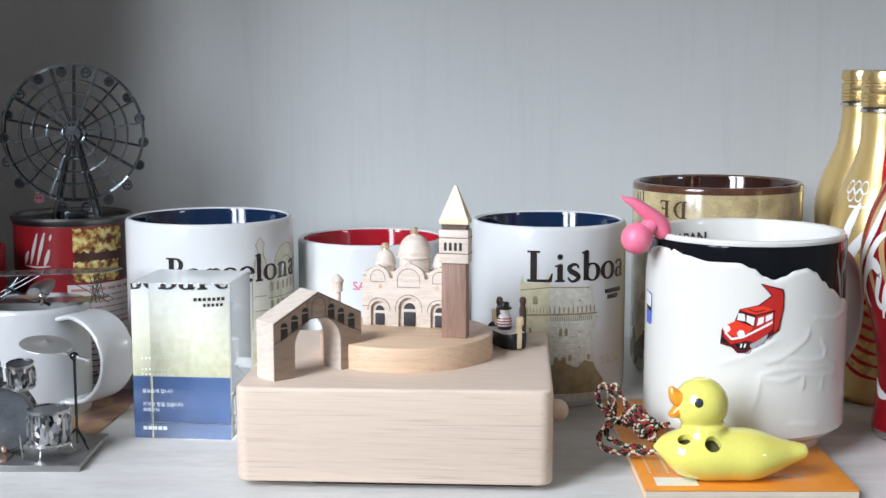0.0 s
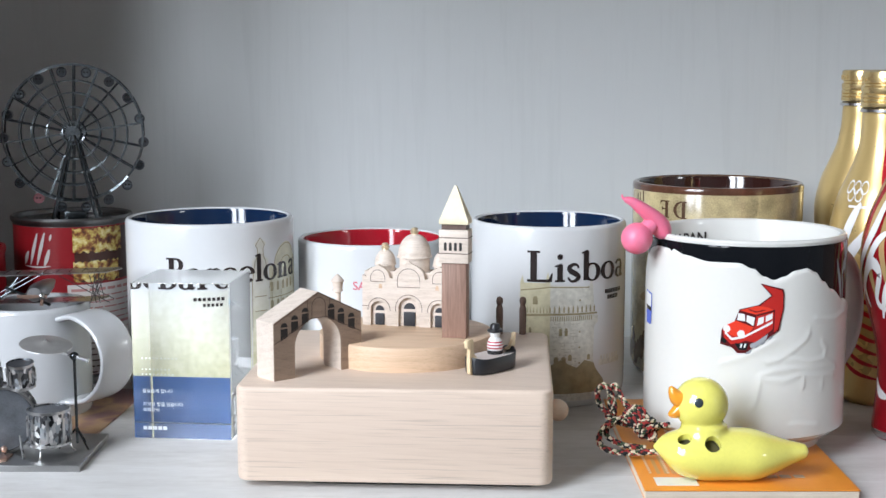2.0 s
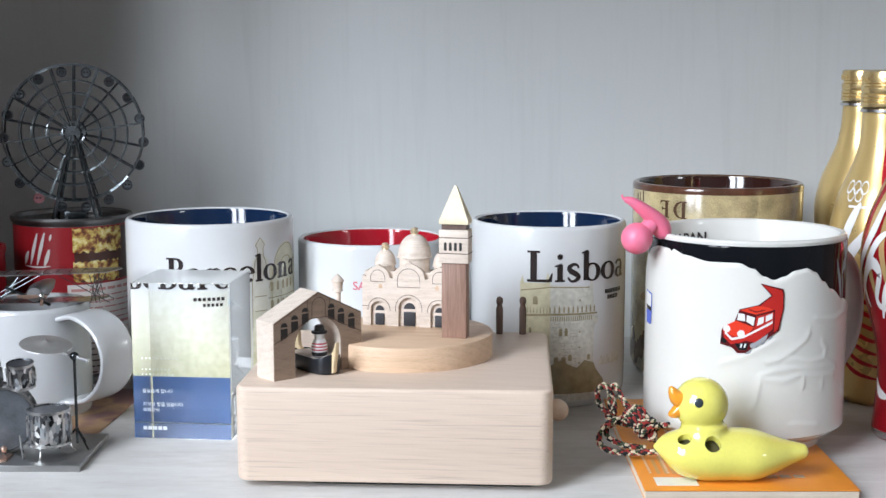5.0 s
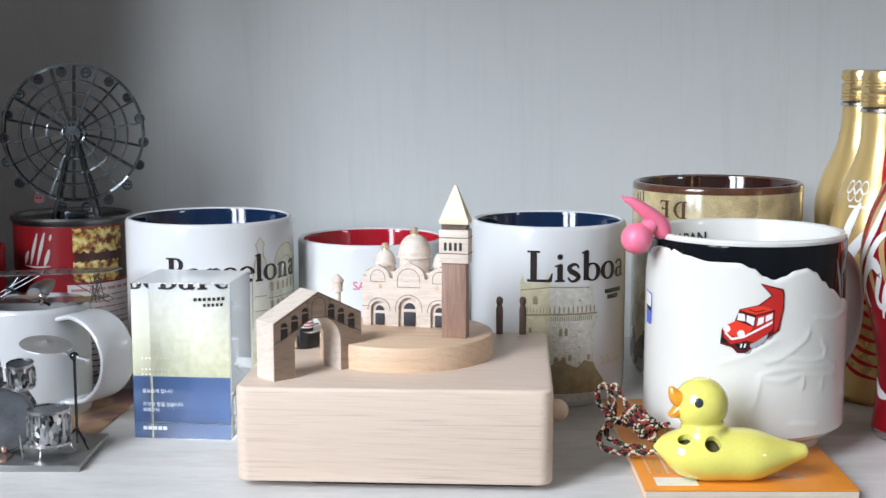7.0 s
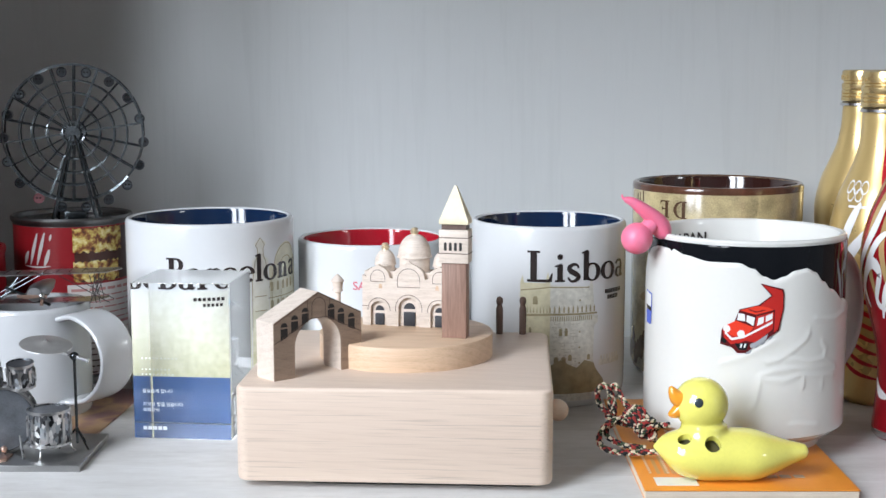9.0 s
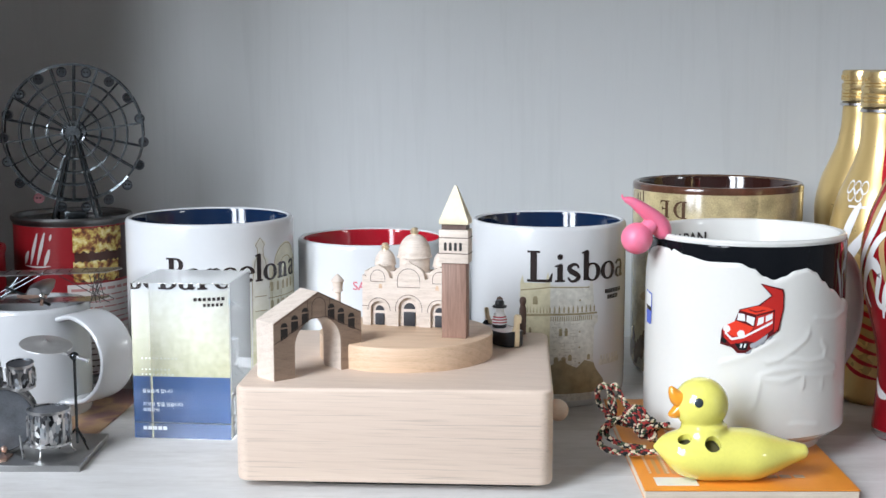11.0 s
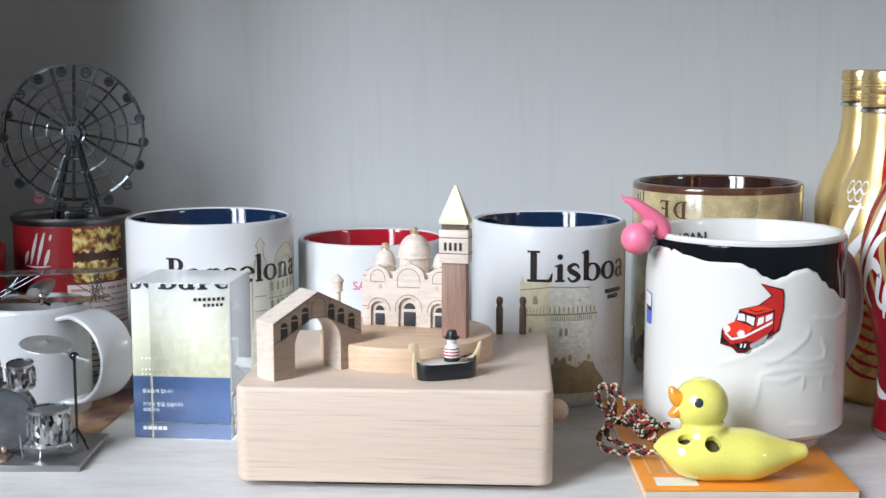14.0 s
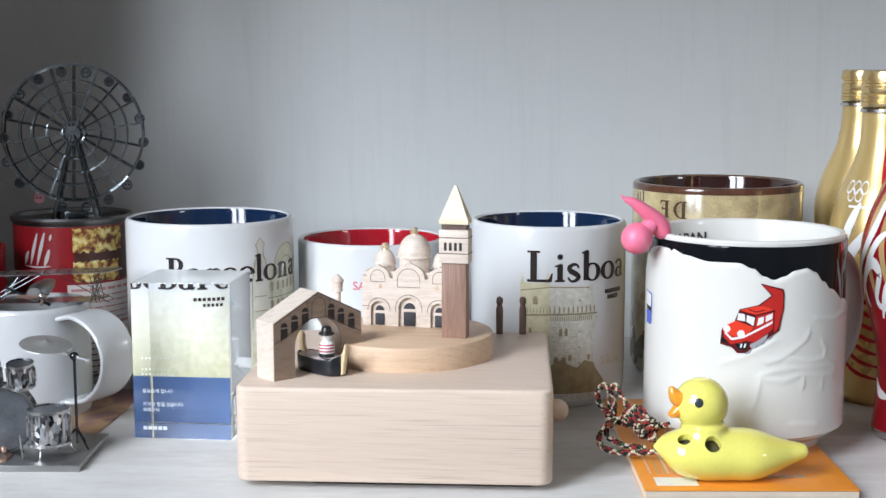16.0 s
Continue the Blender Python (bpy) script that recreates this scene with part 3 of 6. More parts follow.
def serif_letter(ch):
    """Strokes (points, widths) of one old-style letter with an x-height of 1, and its width."""
    def up(x, y0, y1, w=0.27):
        return [(x, y0), (x, y1)], [w, w]

    def foot(x, y, half, left=1.0):
        return [(x - half * left, y), (x + half, y)], [0.10, 0.10]

    def flag(x, y):
        return [(x - 0.30, y - 0.13), (x + 0.10, y - 0.05)], [0.06, 0.16]
    table = {
        "L": ([up(0.42, 0, 1.72, 0.31), foot(0.42, 1.68, 0.36), ([(0.05, 0.05), (1.36, 0.06)], [0.12, 0.14]), ([(1.33, 0.02), (1.47, 0.50)], [0.20, 0.05])], 1.52),
        "B": ([up(0.38, 0, 1.62, 0.29), foot(0.38, 0.05, 0.34), foot(0.38, 1.58, 0.34), bowl(0.62, 1.22, 0.40, 0.37, 0.25, 0.09, -90, 90), bowl(0.62, 0.44, 0.50, 0.40, 0.27, 0.09, -90, 90)], 1.28),
        "i": ([up(0.30, 0, 0.98), foot(0.30, 0.05, 0.28), flag(0.30, 1.0), bowl(0.30, 1.40, 0.07, 0.07, 0.15, 0.15)], 0.60),
        "l": ([up(0.30, 0, 1.70), foot(0.30, 0.05, 0.28), flag(0.30, 1.72)], 0.60),
        "b": ([up(0.26, 0.05, 1.70), flag(0.26, 1.72), bowl(0.66, 0.50, 0.42, 0.47, 0.27, 0.09, -150, 150)], 1.22),
        "o": ([bowl(0.58, 0.50, 0.44, 0.47, 0.27, 0.09)], 1.16),
        "c": ([bowl(0.56, 0.50, 0.42, 0.47, 0.27, 0.10, 50, 325), bowl(0.84, 0.80, 0.05, 0.05, 0.13, 0.13)], 1.02),
        "e": ([bowl(0.56, 0.50, 0.42, 0.47, 0.27, 0.10, 4, 322), ([(0.18, 0.54), (0.96, 0.54)], [0.08, 0.08])], 1.06),
        "r": ([up(0.30, 0, 0.98), foot(0.30, 0.05, 0.30), flag(0.30, 1.0), bowl(0.66, 0.60, 0.32, 0.34, 0.10, 0.14, 165, 65), bowl(0.80, 0.84, 0.06, 0.06, 0.13, 0.13)], 0.92),
        "n": ([up(0.30, 0, 0.98), foot(0.30, 0.05, 0.28), flag(0.30, 1.0), bowl(0.62, 0.58, 0.30, 0.37, 0.24, 0.11, 165, 0), up(0.92, 0, 0.60), foot(0.92, 0.05, 0.28)], 1.26),
        "a": ([bowl(0.44, 0.72, 0.30, 0.24, 0.20, 0.11, 170, 0), up(0.74, 0.14, 0.74, 0.25), bowl(0.44, 0.29, 0.28, 0.25, 0.25, 0.09), ([(0.70, 0.16), (0.84, 0.05), (1.02, 0.14)], [0.22, 0.16, 0.05])], 1.06)}
    table["D"] = ([up(0.40, 0, 1.72, 0.30), foot(0.40, 0.05, 0.34), foot(0.40, 1.67, 0.34), bowl(0.55, 0.86, 0.78, 0.80, 0.30, 0.10, -90, 90)], 1.60)
    table["E"] = ([up(0.40, 0, 1.72, 0.30), foot(0.40, 0.05, 0.34), foot(0.40, 1.67, 0.34), ([(0.4, 0.05), (1.15, 0.06)], [0.10, 0.12]), ([(1.12, 0.03), (1.20, 0.42)], [0.16, 0.05]), ([(0.4, 1.67), (1.10, 1.66)], [0.10, 0.12]), ([(1.08, 1.70), (1.14, 1.32)], [0.16, 0.05]), ([(0.4, 0.90), (0.92, 0.90)], [0.10, 0.10]), ([(0.92, 0.72), (0.92, 1.08)], [0.10, 0.10])], 1.36)
    spine = [(p.x, p.y) for p in glide([(0.74, 0.74, 0), (0.66, 0.92, 0), (0.42, 0.96, 0), (0.20, 0.80, 0), (0.28, 0.60, 0), (0.56, 0.44, 0), (0.74, 0.26, 0), (0.58, 0.06, 0), (0.30, 0.03, 0), (0.12, 0.26, 0)], 4)]
    n = len(spine)
    table["s"] = ([(spine, [0.09 + 0.17 * math.sin(math.pi * i / (n - 1)) ** 2 for i in range(n)])], 0.90)
    return table[ch]


def serif_word(word, size, spread=1.0, mirrored=False):
    """A printed word; every stroke lies a hair above the last."""
    bm = bmesh.new()
    x, lift = 0.0, 0.0
    for ch in word:
        strokes, width = serif_letter(ch)
        for pts, ws in strokes:
            old = set(bm.verts)
            stroke([((x + a) * size, b * size) for a, b in pts], [w * size * 1.2 for w in ws], bm)
            for v in bm.verts:
                if v not in old:
                    v.co.z = lift
            lift += 0.000004
        x += width * spread
    if mirrored:
        for v in bm.verts:
            v.co.x = -v.co.x
        bmesh.ops.reverse_faces(bm, faces=bm.faces)
    return bm


part("city_name", wrap(serif_word("Barcelona", 0.0087, 1.06), 0.0466 + 0.0002, -30.5, 0.0664), LETTER, barcelona, "black printed city name", flat=True)
for k in range(7):
    part("maker_bar", wrap(sheet(rect(-0.0054 + 0.0024 * k, -0.0037 + 0.0024 * k, 0.0602, 0.0620)), 0.0468, 0, 0), LETTER, barcelona, flat=True)
    if k > 1:
        part("maker_bar", wrap(sheet(rect(-0.0050 + 0.0022 * k, -0.0035 + 0.0022 * k, 0.0572, 0.0588)), 0.0468, 0, 0), LETTER, barcelona, flat=True)


def spire_print(x, w, z0, z1):
    return mm([(x - w, z0), (x + w, z0), (x + w * 0.9, z1 - 12), (x + w * 0.4, z1 - 10), (x + w * 0.35, z1 - 5), (x + w * 0.7, z1 - 3), (x, z1), (x - w * 0.7, z1 - 3), (x - w * 0.35, z1 - 5), (x - w * 0.4, z1 - 10), (x - w * 0.9, z1 - 12)])


# the print fades from white under the name to tan at its foot
FADED_TAN, nt, b = nodes_of("faded_tan_print")
no = add(nt, "ShaderNodeTexNoise", Scale=260.0, Detail=5.0)
nt.links.new(coords(nt, (1, 1, 1)), no.inputs["Vector"])
sepz = nt.nodes.new("ShaderNodeSeparateXYZ")
nt.links.new(coords(nt, (1, 1, 1)), sepz.inputs[0])
fall = add(nt, "ShaderNodeMapRange", From_Min=0.066, From_Max=0.022)
nt.links.new(sepz.outputs[2], fall.inputs[0])
tanmix = nt.nodes.new("ShaderNodeMix")
tanmix.data_type = "RGBA"
nt.links.new(fall.outputs[0], tanmix.inputs[0])
nt.links.new(ramp(nt, no.outputs[0], [(0.35, (0.66, 0.655, 0.59)), (0.65, (0.71, 0.71, 0.665))]), tanmix.inputs[6])
nt.links.new(ramp(nt, no.outputs[0], [(0.35, (0.55, 0.53, 0.33)), (0.65, (0.68, 0.655, 0.47))]), tanmix.inputs[7])
nt.links.new(tanmix.outputs[2], b.inputs["Base Color"])
b.inputs["Roughness"].default_value = 0.2
bm = sheet(spire_print(28, 6, 4, 90))
sheet(rect(-0.052, 0.0215, 0.004, 0.0655), bm)
part("building_print", wrap(bm, 0.0466 + 0.00005, 0, 0), FADED_TAN, barcelona, "faded tan print of old buildings", flat=True)
bm = sheet(mm([(34, 4), (66, 4), (66, 74)] + [(50 + 12 * math.cos(a), 74 + 12 * math.sin(a)) for a in [math.pi * k / 8 for k in range(9)]] + [(34, 74)]))
part("church_print", wrap(bm, 0.0466 + 0.00006, 0, 0), plain("olive_print", (0.60, 0.58, 0.44), 0.2, vary=0.22, scale=160, bump=0), barcelona, "olive print of a domed church", flat=True)
bm = bmesh.new()
for i, x in enumerate((36, 41, 46, 51, 56)):
    for z in (26, 38, 50, 60):
        sheet(mm(arch(x - 1.1, x + 1.1, z, z + 5)), bm)
for a, b in ((33, 46), (33, 56), (33, 34)):
    sheet(mm(rect(a, 64, b, b + 0.5)), bm)
for pts in ([(22.4, 40), (22.6, 66), (24.5, 77), (26, 80), (26.2, 84), (25, 86), (28, 90), (31, 86), (29.8, 84), (30, 80), (31.5, 77), (33.4, 66)], [(34, 62)] + [(50 + 12 * math.cos(a), 73 + 12 * math.sin(a)) for a in [math.pi * (12 - k) / 12 for k in range(13)]], [(50 + 8 * math.cos(a), 70 + 8 * math.sin(a)) for a in [math.pi * (12 - k) / 12 for k in range(13)]], [(36, 30), (36, 62)], [(44, 30), (44, 60)], [(24, 58), (32, 58)], [(24, 50), (32, 50)]):
    stroke(mm(pts), 0.00045, bm)
part("window_print", wrap(bm, 0.0466 + 0.00012, 0, 0), TAN_DARK, barcelona, flat=True)

# Lisboa
def tower_mm(pts):
    """The tower's own millimetres on to the mug: its corner stands a little past the middle."""
    return [((1.3 + (a - 5) * (0.88 if a < 5 else 1.15)) * MM, b * MM) for a, b in pts]


part("city_name", wrap(serif_word("Lisboa", 0.0095, 1.05), 0.0429 + 0.0002, -15.5, 0.0687), LETTER, lisboa, "black printed city name", flat=True)
for z, n in ((0.0612, 9), (0.0580, 6)):
    for k in range(n):
        part("maker_bar", wrap(sheet(rect(0.0340 + 0.0017 * k + (0.002 if n == 6 else 0), 0.0353 + 0.0017 * k + (0.002 if n == 6 else 0), z - 0.0004, z + 0.0019)), 0.0431, 0, 0), LETTER, lisboa, flat=True)
R = 0.0429
bm = sheet(tower_mm([(-13.5, 68), (-12, 72), (-11, 68), (2, 68), (3.5, 74), (5, 68), (5, 4), (-13.5, 4)]))
part("tower_shade_print", wrap(bm, R + 0.00006, 0, 0), TAN, lisboa, "tan printed tower side", flat=True)
bm = sheet(tower_mm([(5, 4), (5, 67), (24, 66), (25, 70), (26, 66), (27, 50), (29, 50), (29, 46), (27, 44), (26, 4)]))
part("tower_light_print", wrap(bm, R + 0.00006, 0, 0), STONE, lisboa, "pale printed stone tower wall", flat=True)
bm = bmesh.new()
for k in range(11):
    sheet(tower_mm([(4.5 + 2.2 * k, 52), (5.3 + 2.2 * k, 52), (5.3 + 2.2 * k, 54.4), (4.9 + 2.2 * k, 56), (4.5 + 2.2 * k, 54.4)]), bm)
for k in range(9):
    sheet(tower_mm([(-13.2 + 2.0 * k, 52), (-12.5 + 2.0 * k, 52), (-12.85 + 2.0 * k, 55.5)]), bm)
sheet(tower_mm([(-13.6, 49.8), (4.8, 50.6), (28.6, 50.6), (28.6, 51.6), (4.8, 51.8), (-13.6, 51.0)]), bm)
for k in range(20):
    sheet(tower_mm(rect(5.2 + 1.05 * k, 5.7 + 1.05 * k, 47.6, 50.2)), bm)
sheet(tower_mm([(-13, 63.5), (4.8, 65.5), (24, 65), (24, 65.5), (4.8, 66.2), (-13, 64.2)]), bm)
for x, z, w, h in ((-4, 56.5, 3, 4.5), (-7, 40, 1.6, 4), (10, 39.5, 1.5, 4.2), (12.6, 39.5, 1.5, 4.2), (8, 24, 2.2, 4.2), (11.5, 24, 2.2, 4.2), (14.5, 26, 1.8, 3.4), (24, 26, 1.5, 3.0), (-3, 30, 1.6, 3.6)):
    sheet(tower_mm(arch(x - w / 2, x + w / 2, z, z + h)), bm)
for k in range(6):
    sheet(tower_mm(disc2d(19.2, 16 + 8.5 * k, 0.55, 8)), bm)
part("tower_detail_print", wrap(bm, R + 0.00011, 0, 0), TAN_DARK, lisboa, "brown printed tower details", flat=True)
rng = random.Random(5)
bm = bmesh.new()
for row in range(26):
    z = 5 + row * 1.7
    x = 5.5 + rng.random() * 2
    while x < 17.5:
        w = 1.0 + 1.8 * rng.random()
        if rng.random() < 0.55:
            sheet(tower_mm(rect(x, x + w, z, z + 0.22)), bm)
        if rng.random() < 0.3:
            sheet(tower_mm(rect(x, x + 0.2, z, z + 1.5)), bm)
        x += w + 0.5
part("masonry_print", wrap(bm, R + 0.00011, 0, 0), plain("joint_print", (0.36, 0.34, 0.28), 0.25, vary=0.2, bump=0), lisboa, flat=True)
bm = sheet(tower_mm([(-2, 3), (34, 3), (33, 9), (30, 13), (28, 16), (27, 19), (22, 21), (18, 17), (14, 19), (10, 21.5), (6, 19), (3, 16), (1, 10)]))
part("hill_print", wrap(bm, R + 0.00014, 0, 0.005), TAN_DARK, lisboa, "dark brown printed ground", flat=True)
bm = bmesh.new()
for k in range(7):
    sheet(tower_mm(rect(31 + 2 * k, 32.2 + 2 * k, 25, 27.5)), bm)
sheet(tower_mm(rect(30, 46, 22, 25)), bm)
part("rampart_print", wrap(bm, R + 0.00013, 0, 0), STONE, lisboa, flat=True)

# red mug and brown mug
part("city_letters", wrap(lettering("SA", 0.0066, 0.0001), 0.0431 + 0.00008, -14.8, 0.0588), plain("pink_red_print", (0.62, 0.16, 0.20), 0.25, bump=0), redmug, "small red printed letters", flat=True)
part("blue_print", wrap(sheet(disc2d(-0.024, 0.050, 0.006, 14, 0.6)), 0.0431 + 0.00008, 0, 0), plain("pale_blue_print", (0.35, 0.58, 0.72), 0.25, bump=0), redmug, flat=True)
part("cafe_letters", wrap(serif_word("DE", 0.0057, 1.2, mirrored=True), 0.0502 + 0.0002, -19, 0.0952), plain("sepia_print", (0.085, 0.045, 0.025), 0.25, bump=0), cafe, "brown mirrored lettering", flat=True)
for k, u in enumerate((-58, -54.5, -51)):
    part("letter_bar", wrap(sheet(mm(rect(u, u + (1.2, 1.0, 1.4)[k], 98.5, 107 + k))), 0.0502 + 0.0001, 0, 0), plain("sepia_bar", (0.085, 0.045, 0.025), 0.25, bump=0), cafe, flat=True)
part("rim_band", lathe([(0.05025, 0.1092), (0.05042, 0.1106), (0.05005, 0.1123), (0.0491, 0.11315), (0.0478, 0.1133), (0.0466, 0.1125)], 96), plain("burnt_rim", (0.10, 0.042, 0.024), 0.14, vary=0.5, scale=90, coat=0.4), cafe, "burnt brown rim")
bm = bmesh.new()
for k in range(60):
    x, z = -66 + 1.6 * k + rng.uniform(-1, 1), rng.uniform(4, 34)
    sheet(mm([(x + 3.4 * math.cos(a) * rng.uniform(0.6, 1), z + rng.uniform(3, 7) * math.sin(a)) for a in [2 * math.pi * i / 9 for i in range(9)]]), bm)
    for v in bm.verts[-9:]:
        v.co.z = 0.000004 * k
part("dark_stain_print", wrap(bm, 0.0502 + 0.0001, 0, 0), plain("dark_paper_stain", (0.13, 0.075, 0.035), 0.2, vary=0.5, scale=120, bump=0), cafe, "dark brown printed stains near the foot", flat=True, kind="stuff")
bm = bmesh.new()
for k in range(26):
    x, z = rng.uniform(-50, 60), rng.uniform(25, 88)
    sheet(mm([(x + (4 + 5 * rng.random()) * math.cos(a) * (0.6 + 0.4 * rng.random()), z + (2 + 3 * rng.random()) * math.sin(a)) for a in [2 * math.pi * i / 9 for i in range(9)]]), bm)
part("stain_print", wrap(bm, 0.0502 + 0.00005, 0, 0), plain("paper_stain", (0.36, 0.26, 0.12), 0.2, vary=0.4, scale=120, bump=0), cafe, flat=True)

# ---- the booklet and the mountain mug on it ----
BOOK_Z = 0.0045
book = thing("booklet", pose(0.1312, 0.625, 0, 0, 0, -0.3), "orange paperback booklet lying flat with a white label", "booklet")
ORANGE = plain("orange_cover", (0.80, 0.29, 0.035), 0.32, vary=0.05, scale=40, bump=0.02, coat=0.15)
part("cover", block(-0.0455, 0.0455, -0.082, 0.072, BOOK_Z - 0.0006, BOOK_Z, bevel=0.0002), ORANGE, book, "glossy orange cover")
for k in range(5):
    part("page", block(-0.0452, 0.0450, -0.0818, 0.0718, 0.0007 * k + 0.0003, 0.0007 * k + 0.00085), plain("paper", (0.72, 0.62, 0.50), 0.8, vary=0.06), book)
part("back_cover", block(-0.0455, 0.0455, -0.082, 0.072, 0, 0.0003), ORANGE, book)
part("label", block(-0.0395, -0.0215, -0.0765, -0.0655, BOOK_Z + 0.0001, BOOK_Z + 0.0003), plain("white_label", (0.84, 0.83, 0.80), 0.5, vary=0.05), book, "white paper label")
for k in range(5):
    part("text_bar", block(-0.037 + 0.0034 * k, -0.0354 + 0.0034 * k, -0.060, -0.038 + 0.004 * (k % 2), BOOK_Z + 0.0001, BOOK_Z + 0.00025), plain("faint_text", (0.62, 0.34, 0.12), 0.5), book)
for k, (x, w) in enumerate(((-0.0405, 0.0012), (-0.0370, 0.0012))):
    for q in range(9):
        part("text_bar", block(x + 0.0044 * k, x + 0.0044 * k + w, -0.0600 + 0.0033 * q, -0.0578 + 0.0033 * q, BOOK_Z + 0.0003, BOOK_Z + 0.0004), plain("pale_text", (0.80, 0.58, 0.36), 0.5), book)
for k in range(3):
    part("text_bar", block(0.010 + 0.006 * k, 0.0145 + 0.006 * k, -0.0655, -0.0615, BOOK_Z + 0.0001, BOOK_Z + 0.00025), plain("grey_text", (0.55, 0.40, 0.25), 0.5), book)

JX, JY, JR, JH = 0.1453, 0.632, 0.0463, 0.1002
jm = thing("mountain_mug", pose(JX, JY, BOOK_Z, 0, 0, -math.degrees(math.atan2(JX, JY))), "white ceramic mug with embossed snowy mountain and black sky", "mug", "mugs on the shelf")
prof = [(0, 0.001), (0.0345, 0.001), (0.0350, 0), (0.0370, 0), (0.0375, 0.003), (0.0380, 0.0045), (0.0425, 0.0058), (0.0450, 0.0080), (JR - 0.0006, 0.0125), (JR - 0.0005, 0.03), (JR - 0.0005, JH - 0.003), (JR - 0.0002, JH - 0.0012), (JR - 0.0008, JH - 0.0003), (JR - 0.002, JH), (JR - 0.0033, JH - 0.0006), (JR - 0.0042, JH - 0.003), (JR - 0.0045, 0.02), (JR - 0.008, 0.008), (0, 0.006)]
part("body", lathe(prof, 96), CREAM_GLAZE, jm, "glossy white glazed mug body")
SKY = [(-95, 68), (-86, 76), (-80, 84), (-74, 90), (-67, 93), (-58, 94.2), (-48, 94), (-46.5, 92.8), (-45, 94), (-36, 92.2), (-20, 90.2), (-4, 90.4), (4, 88), (10, 84.6), (15.5, 83), (21, 84.4), (28, 87), (35, 87.8), (41, 85.8), (48, 81), (55, 77), (70, 71), (95, 66)]


def ridge(deg):
    for (a, u), (b, v) in zip(SKY, SKY[1:]):
        if a <= deg <= b:
            t = (deg - a) / (b - a)
            t = t * t * (3 - 2 * t) if abs(b - a) > 3 else t
            return (u + (v - u) * t) * MM
    return 0.058


CREASES = [[(37.6, 58.3), (35.5, 55.2), (26.8, 50.0), (19.3, 46.4), (13.3, 45.4)], [(25.5, 47.2), (37.6, 45.2), (48.6, 46.0), (60.4, 41.2)], [(8.7, 39.5), (16.9, 41.9), (26.8, 42.9), (43.6, 42.4), (58.2, 42.0)], [(9.8, 38.3), (21.7, 37.0), (32.0, 39.6), (43.6, 38.5), (58.2, 37.3)], [(9.8, 36.8), (8.1, 28.5), (6.6, 24.8)], [(42.1, 65.1), (50.3, 63.8), (58.2, 63.6), (71.7, 66.2)], [(34.8, 38.3), (34.8, 33.9)], [(48.6, 36.6), (48.9, 33.1)], [(28.1, 16.9), (45.2, 15.3)], [(-10.9, 45.1), (0.6, 48.2), (16.9, 55.7)], [(48.6, 45.6), (50.3, 50.0), (46.9, 53.0)]]


def crease(deg, z):
    """Soft raised folds along a few lines on the slope."""
    high = 0.0
    for ln in CREASES:
        for (a0, z0), (a1, z1) in zip(ln, ln[1:]):
            k = 0.81
            dx, dz = (a1 - a0) * k, z1 - z0
            px, pz = (deg - a0) * k, z - z0
            t = max(0, min(1, (px * dx + pz * dz) / (dx * dx + dz * dz)))
            d2 = (px - t * dx) ** 2 + (pz - t * dz) ** 2
            side = 0.7 if pz * dx - px * dz > 0 else 3.4
            high = max(high, 0.00042 * math.exp(-d2 / side))
    return high


N = 260
bm = bmesh.new()
cols = []
for i in range(N + 1):
    deg = -95 + 190 * i / N
    a = radians(deg)
    cols.append([bm.verts.new((r * math.sin(a), -r * math.cos(a), z)) for r, z in ((JR + 0.0001, ridge(deg) - 0.003), (JR + 0.0001, JH - 0.0034), (JR - 0.0001, JH - 0.0026))])
for a, b in zip(cols, cols[1:]):
    for k in range(2):
        bm.faces.new((a[k], b[k], b[k + 1], a[k + 1]))
part("black_sky", bm, BLACK_GLAZE, jm, "glossy black band below the rim")
bm = bmesh.new()
cols = []
LV = 80
for i in range(N + 1):
    deg = -95 + 190 * i / N
    a = radians(deg)
    top = ridge(deg)
    col = []
    for k in range(LV + 1):
        z = 0.0090 + (top - 0.0090) * k / LV
        fold = crease(deg, z * 1000) if z < top - 0.006 else 0.0
        r = JR + 0.0011 + fold - (0.0011 * (k == LV)) - 0.0003 * (k == LV - 1) - 0.0009 * (k == 0)
        col.append(bm.verts.new((r * math.sin(a), -r * math.cos(a), z)))
    cols.append(col)
for a, b in zip(cols, cols[1:]):
    for k in range(LV):
        bm.faces.new((a[k], b[k], b[k + 1], a[k + 1]))
part("snow_relief", bm, CREAM_GLAZE, jm, "raised white mountain relief")
hp = []
for q, z in ((JR - 0.001, 0.083), (JR + 0.010, 0.085), (JR + 0.022, 0.076), (JR + 0.027, 0.058), (JR + 0.024, 0.040), (JR + 0.012, 0.026), (JR - 0.001, 0.022)):
    hp.append((q * math.cos(0.75) + 0.0, q * math.sin(0.75), z))
part("handle", tube(glide(hp, 6), 0.0055, 14), CREAM_GLAZE, jm, "round ceramic handle")
part("country_name", wrap(lettering("JAPAN", 0.0075, 0.0002, mirrored=True), JR - 0.0047, 180 + 58, JH - 0.0118), LETTER, jm, "black lettering inside the rim", flat=True)
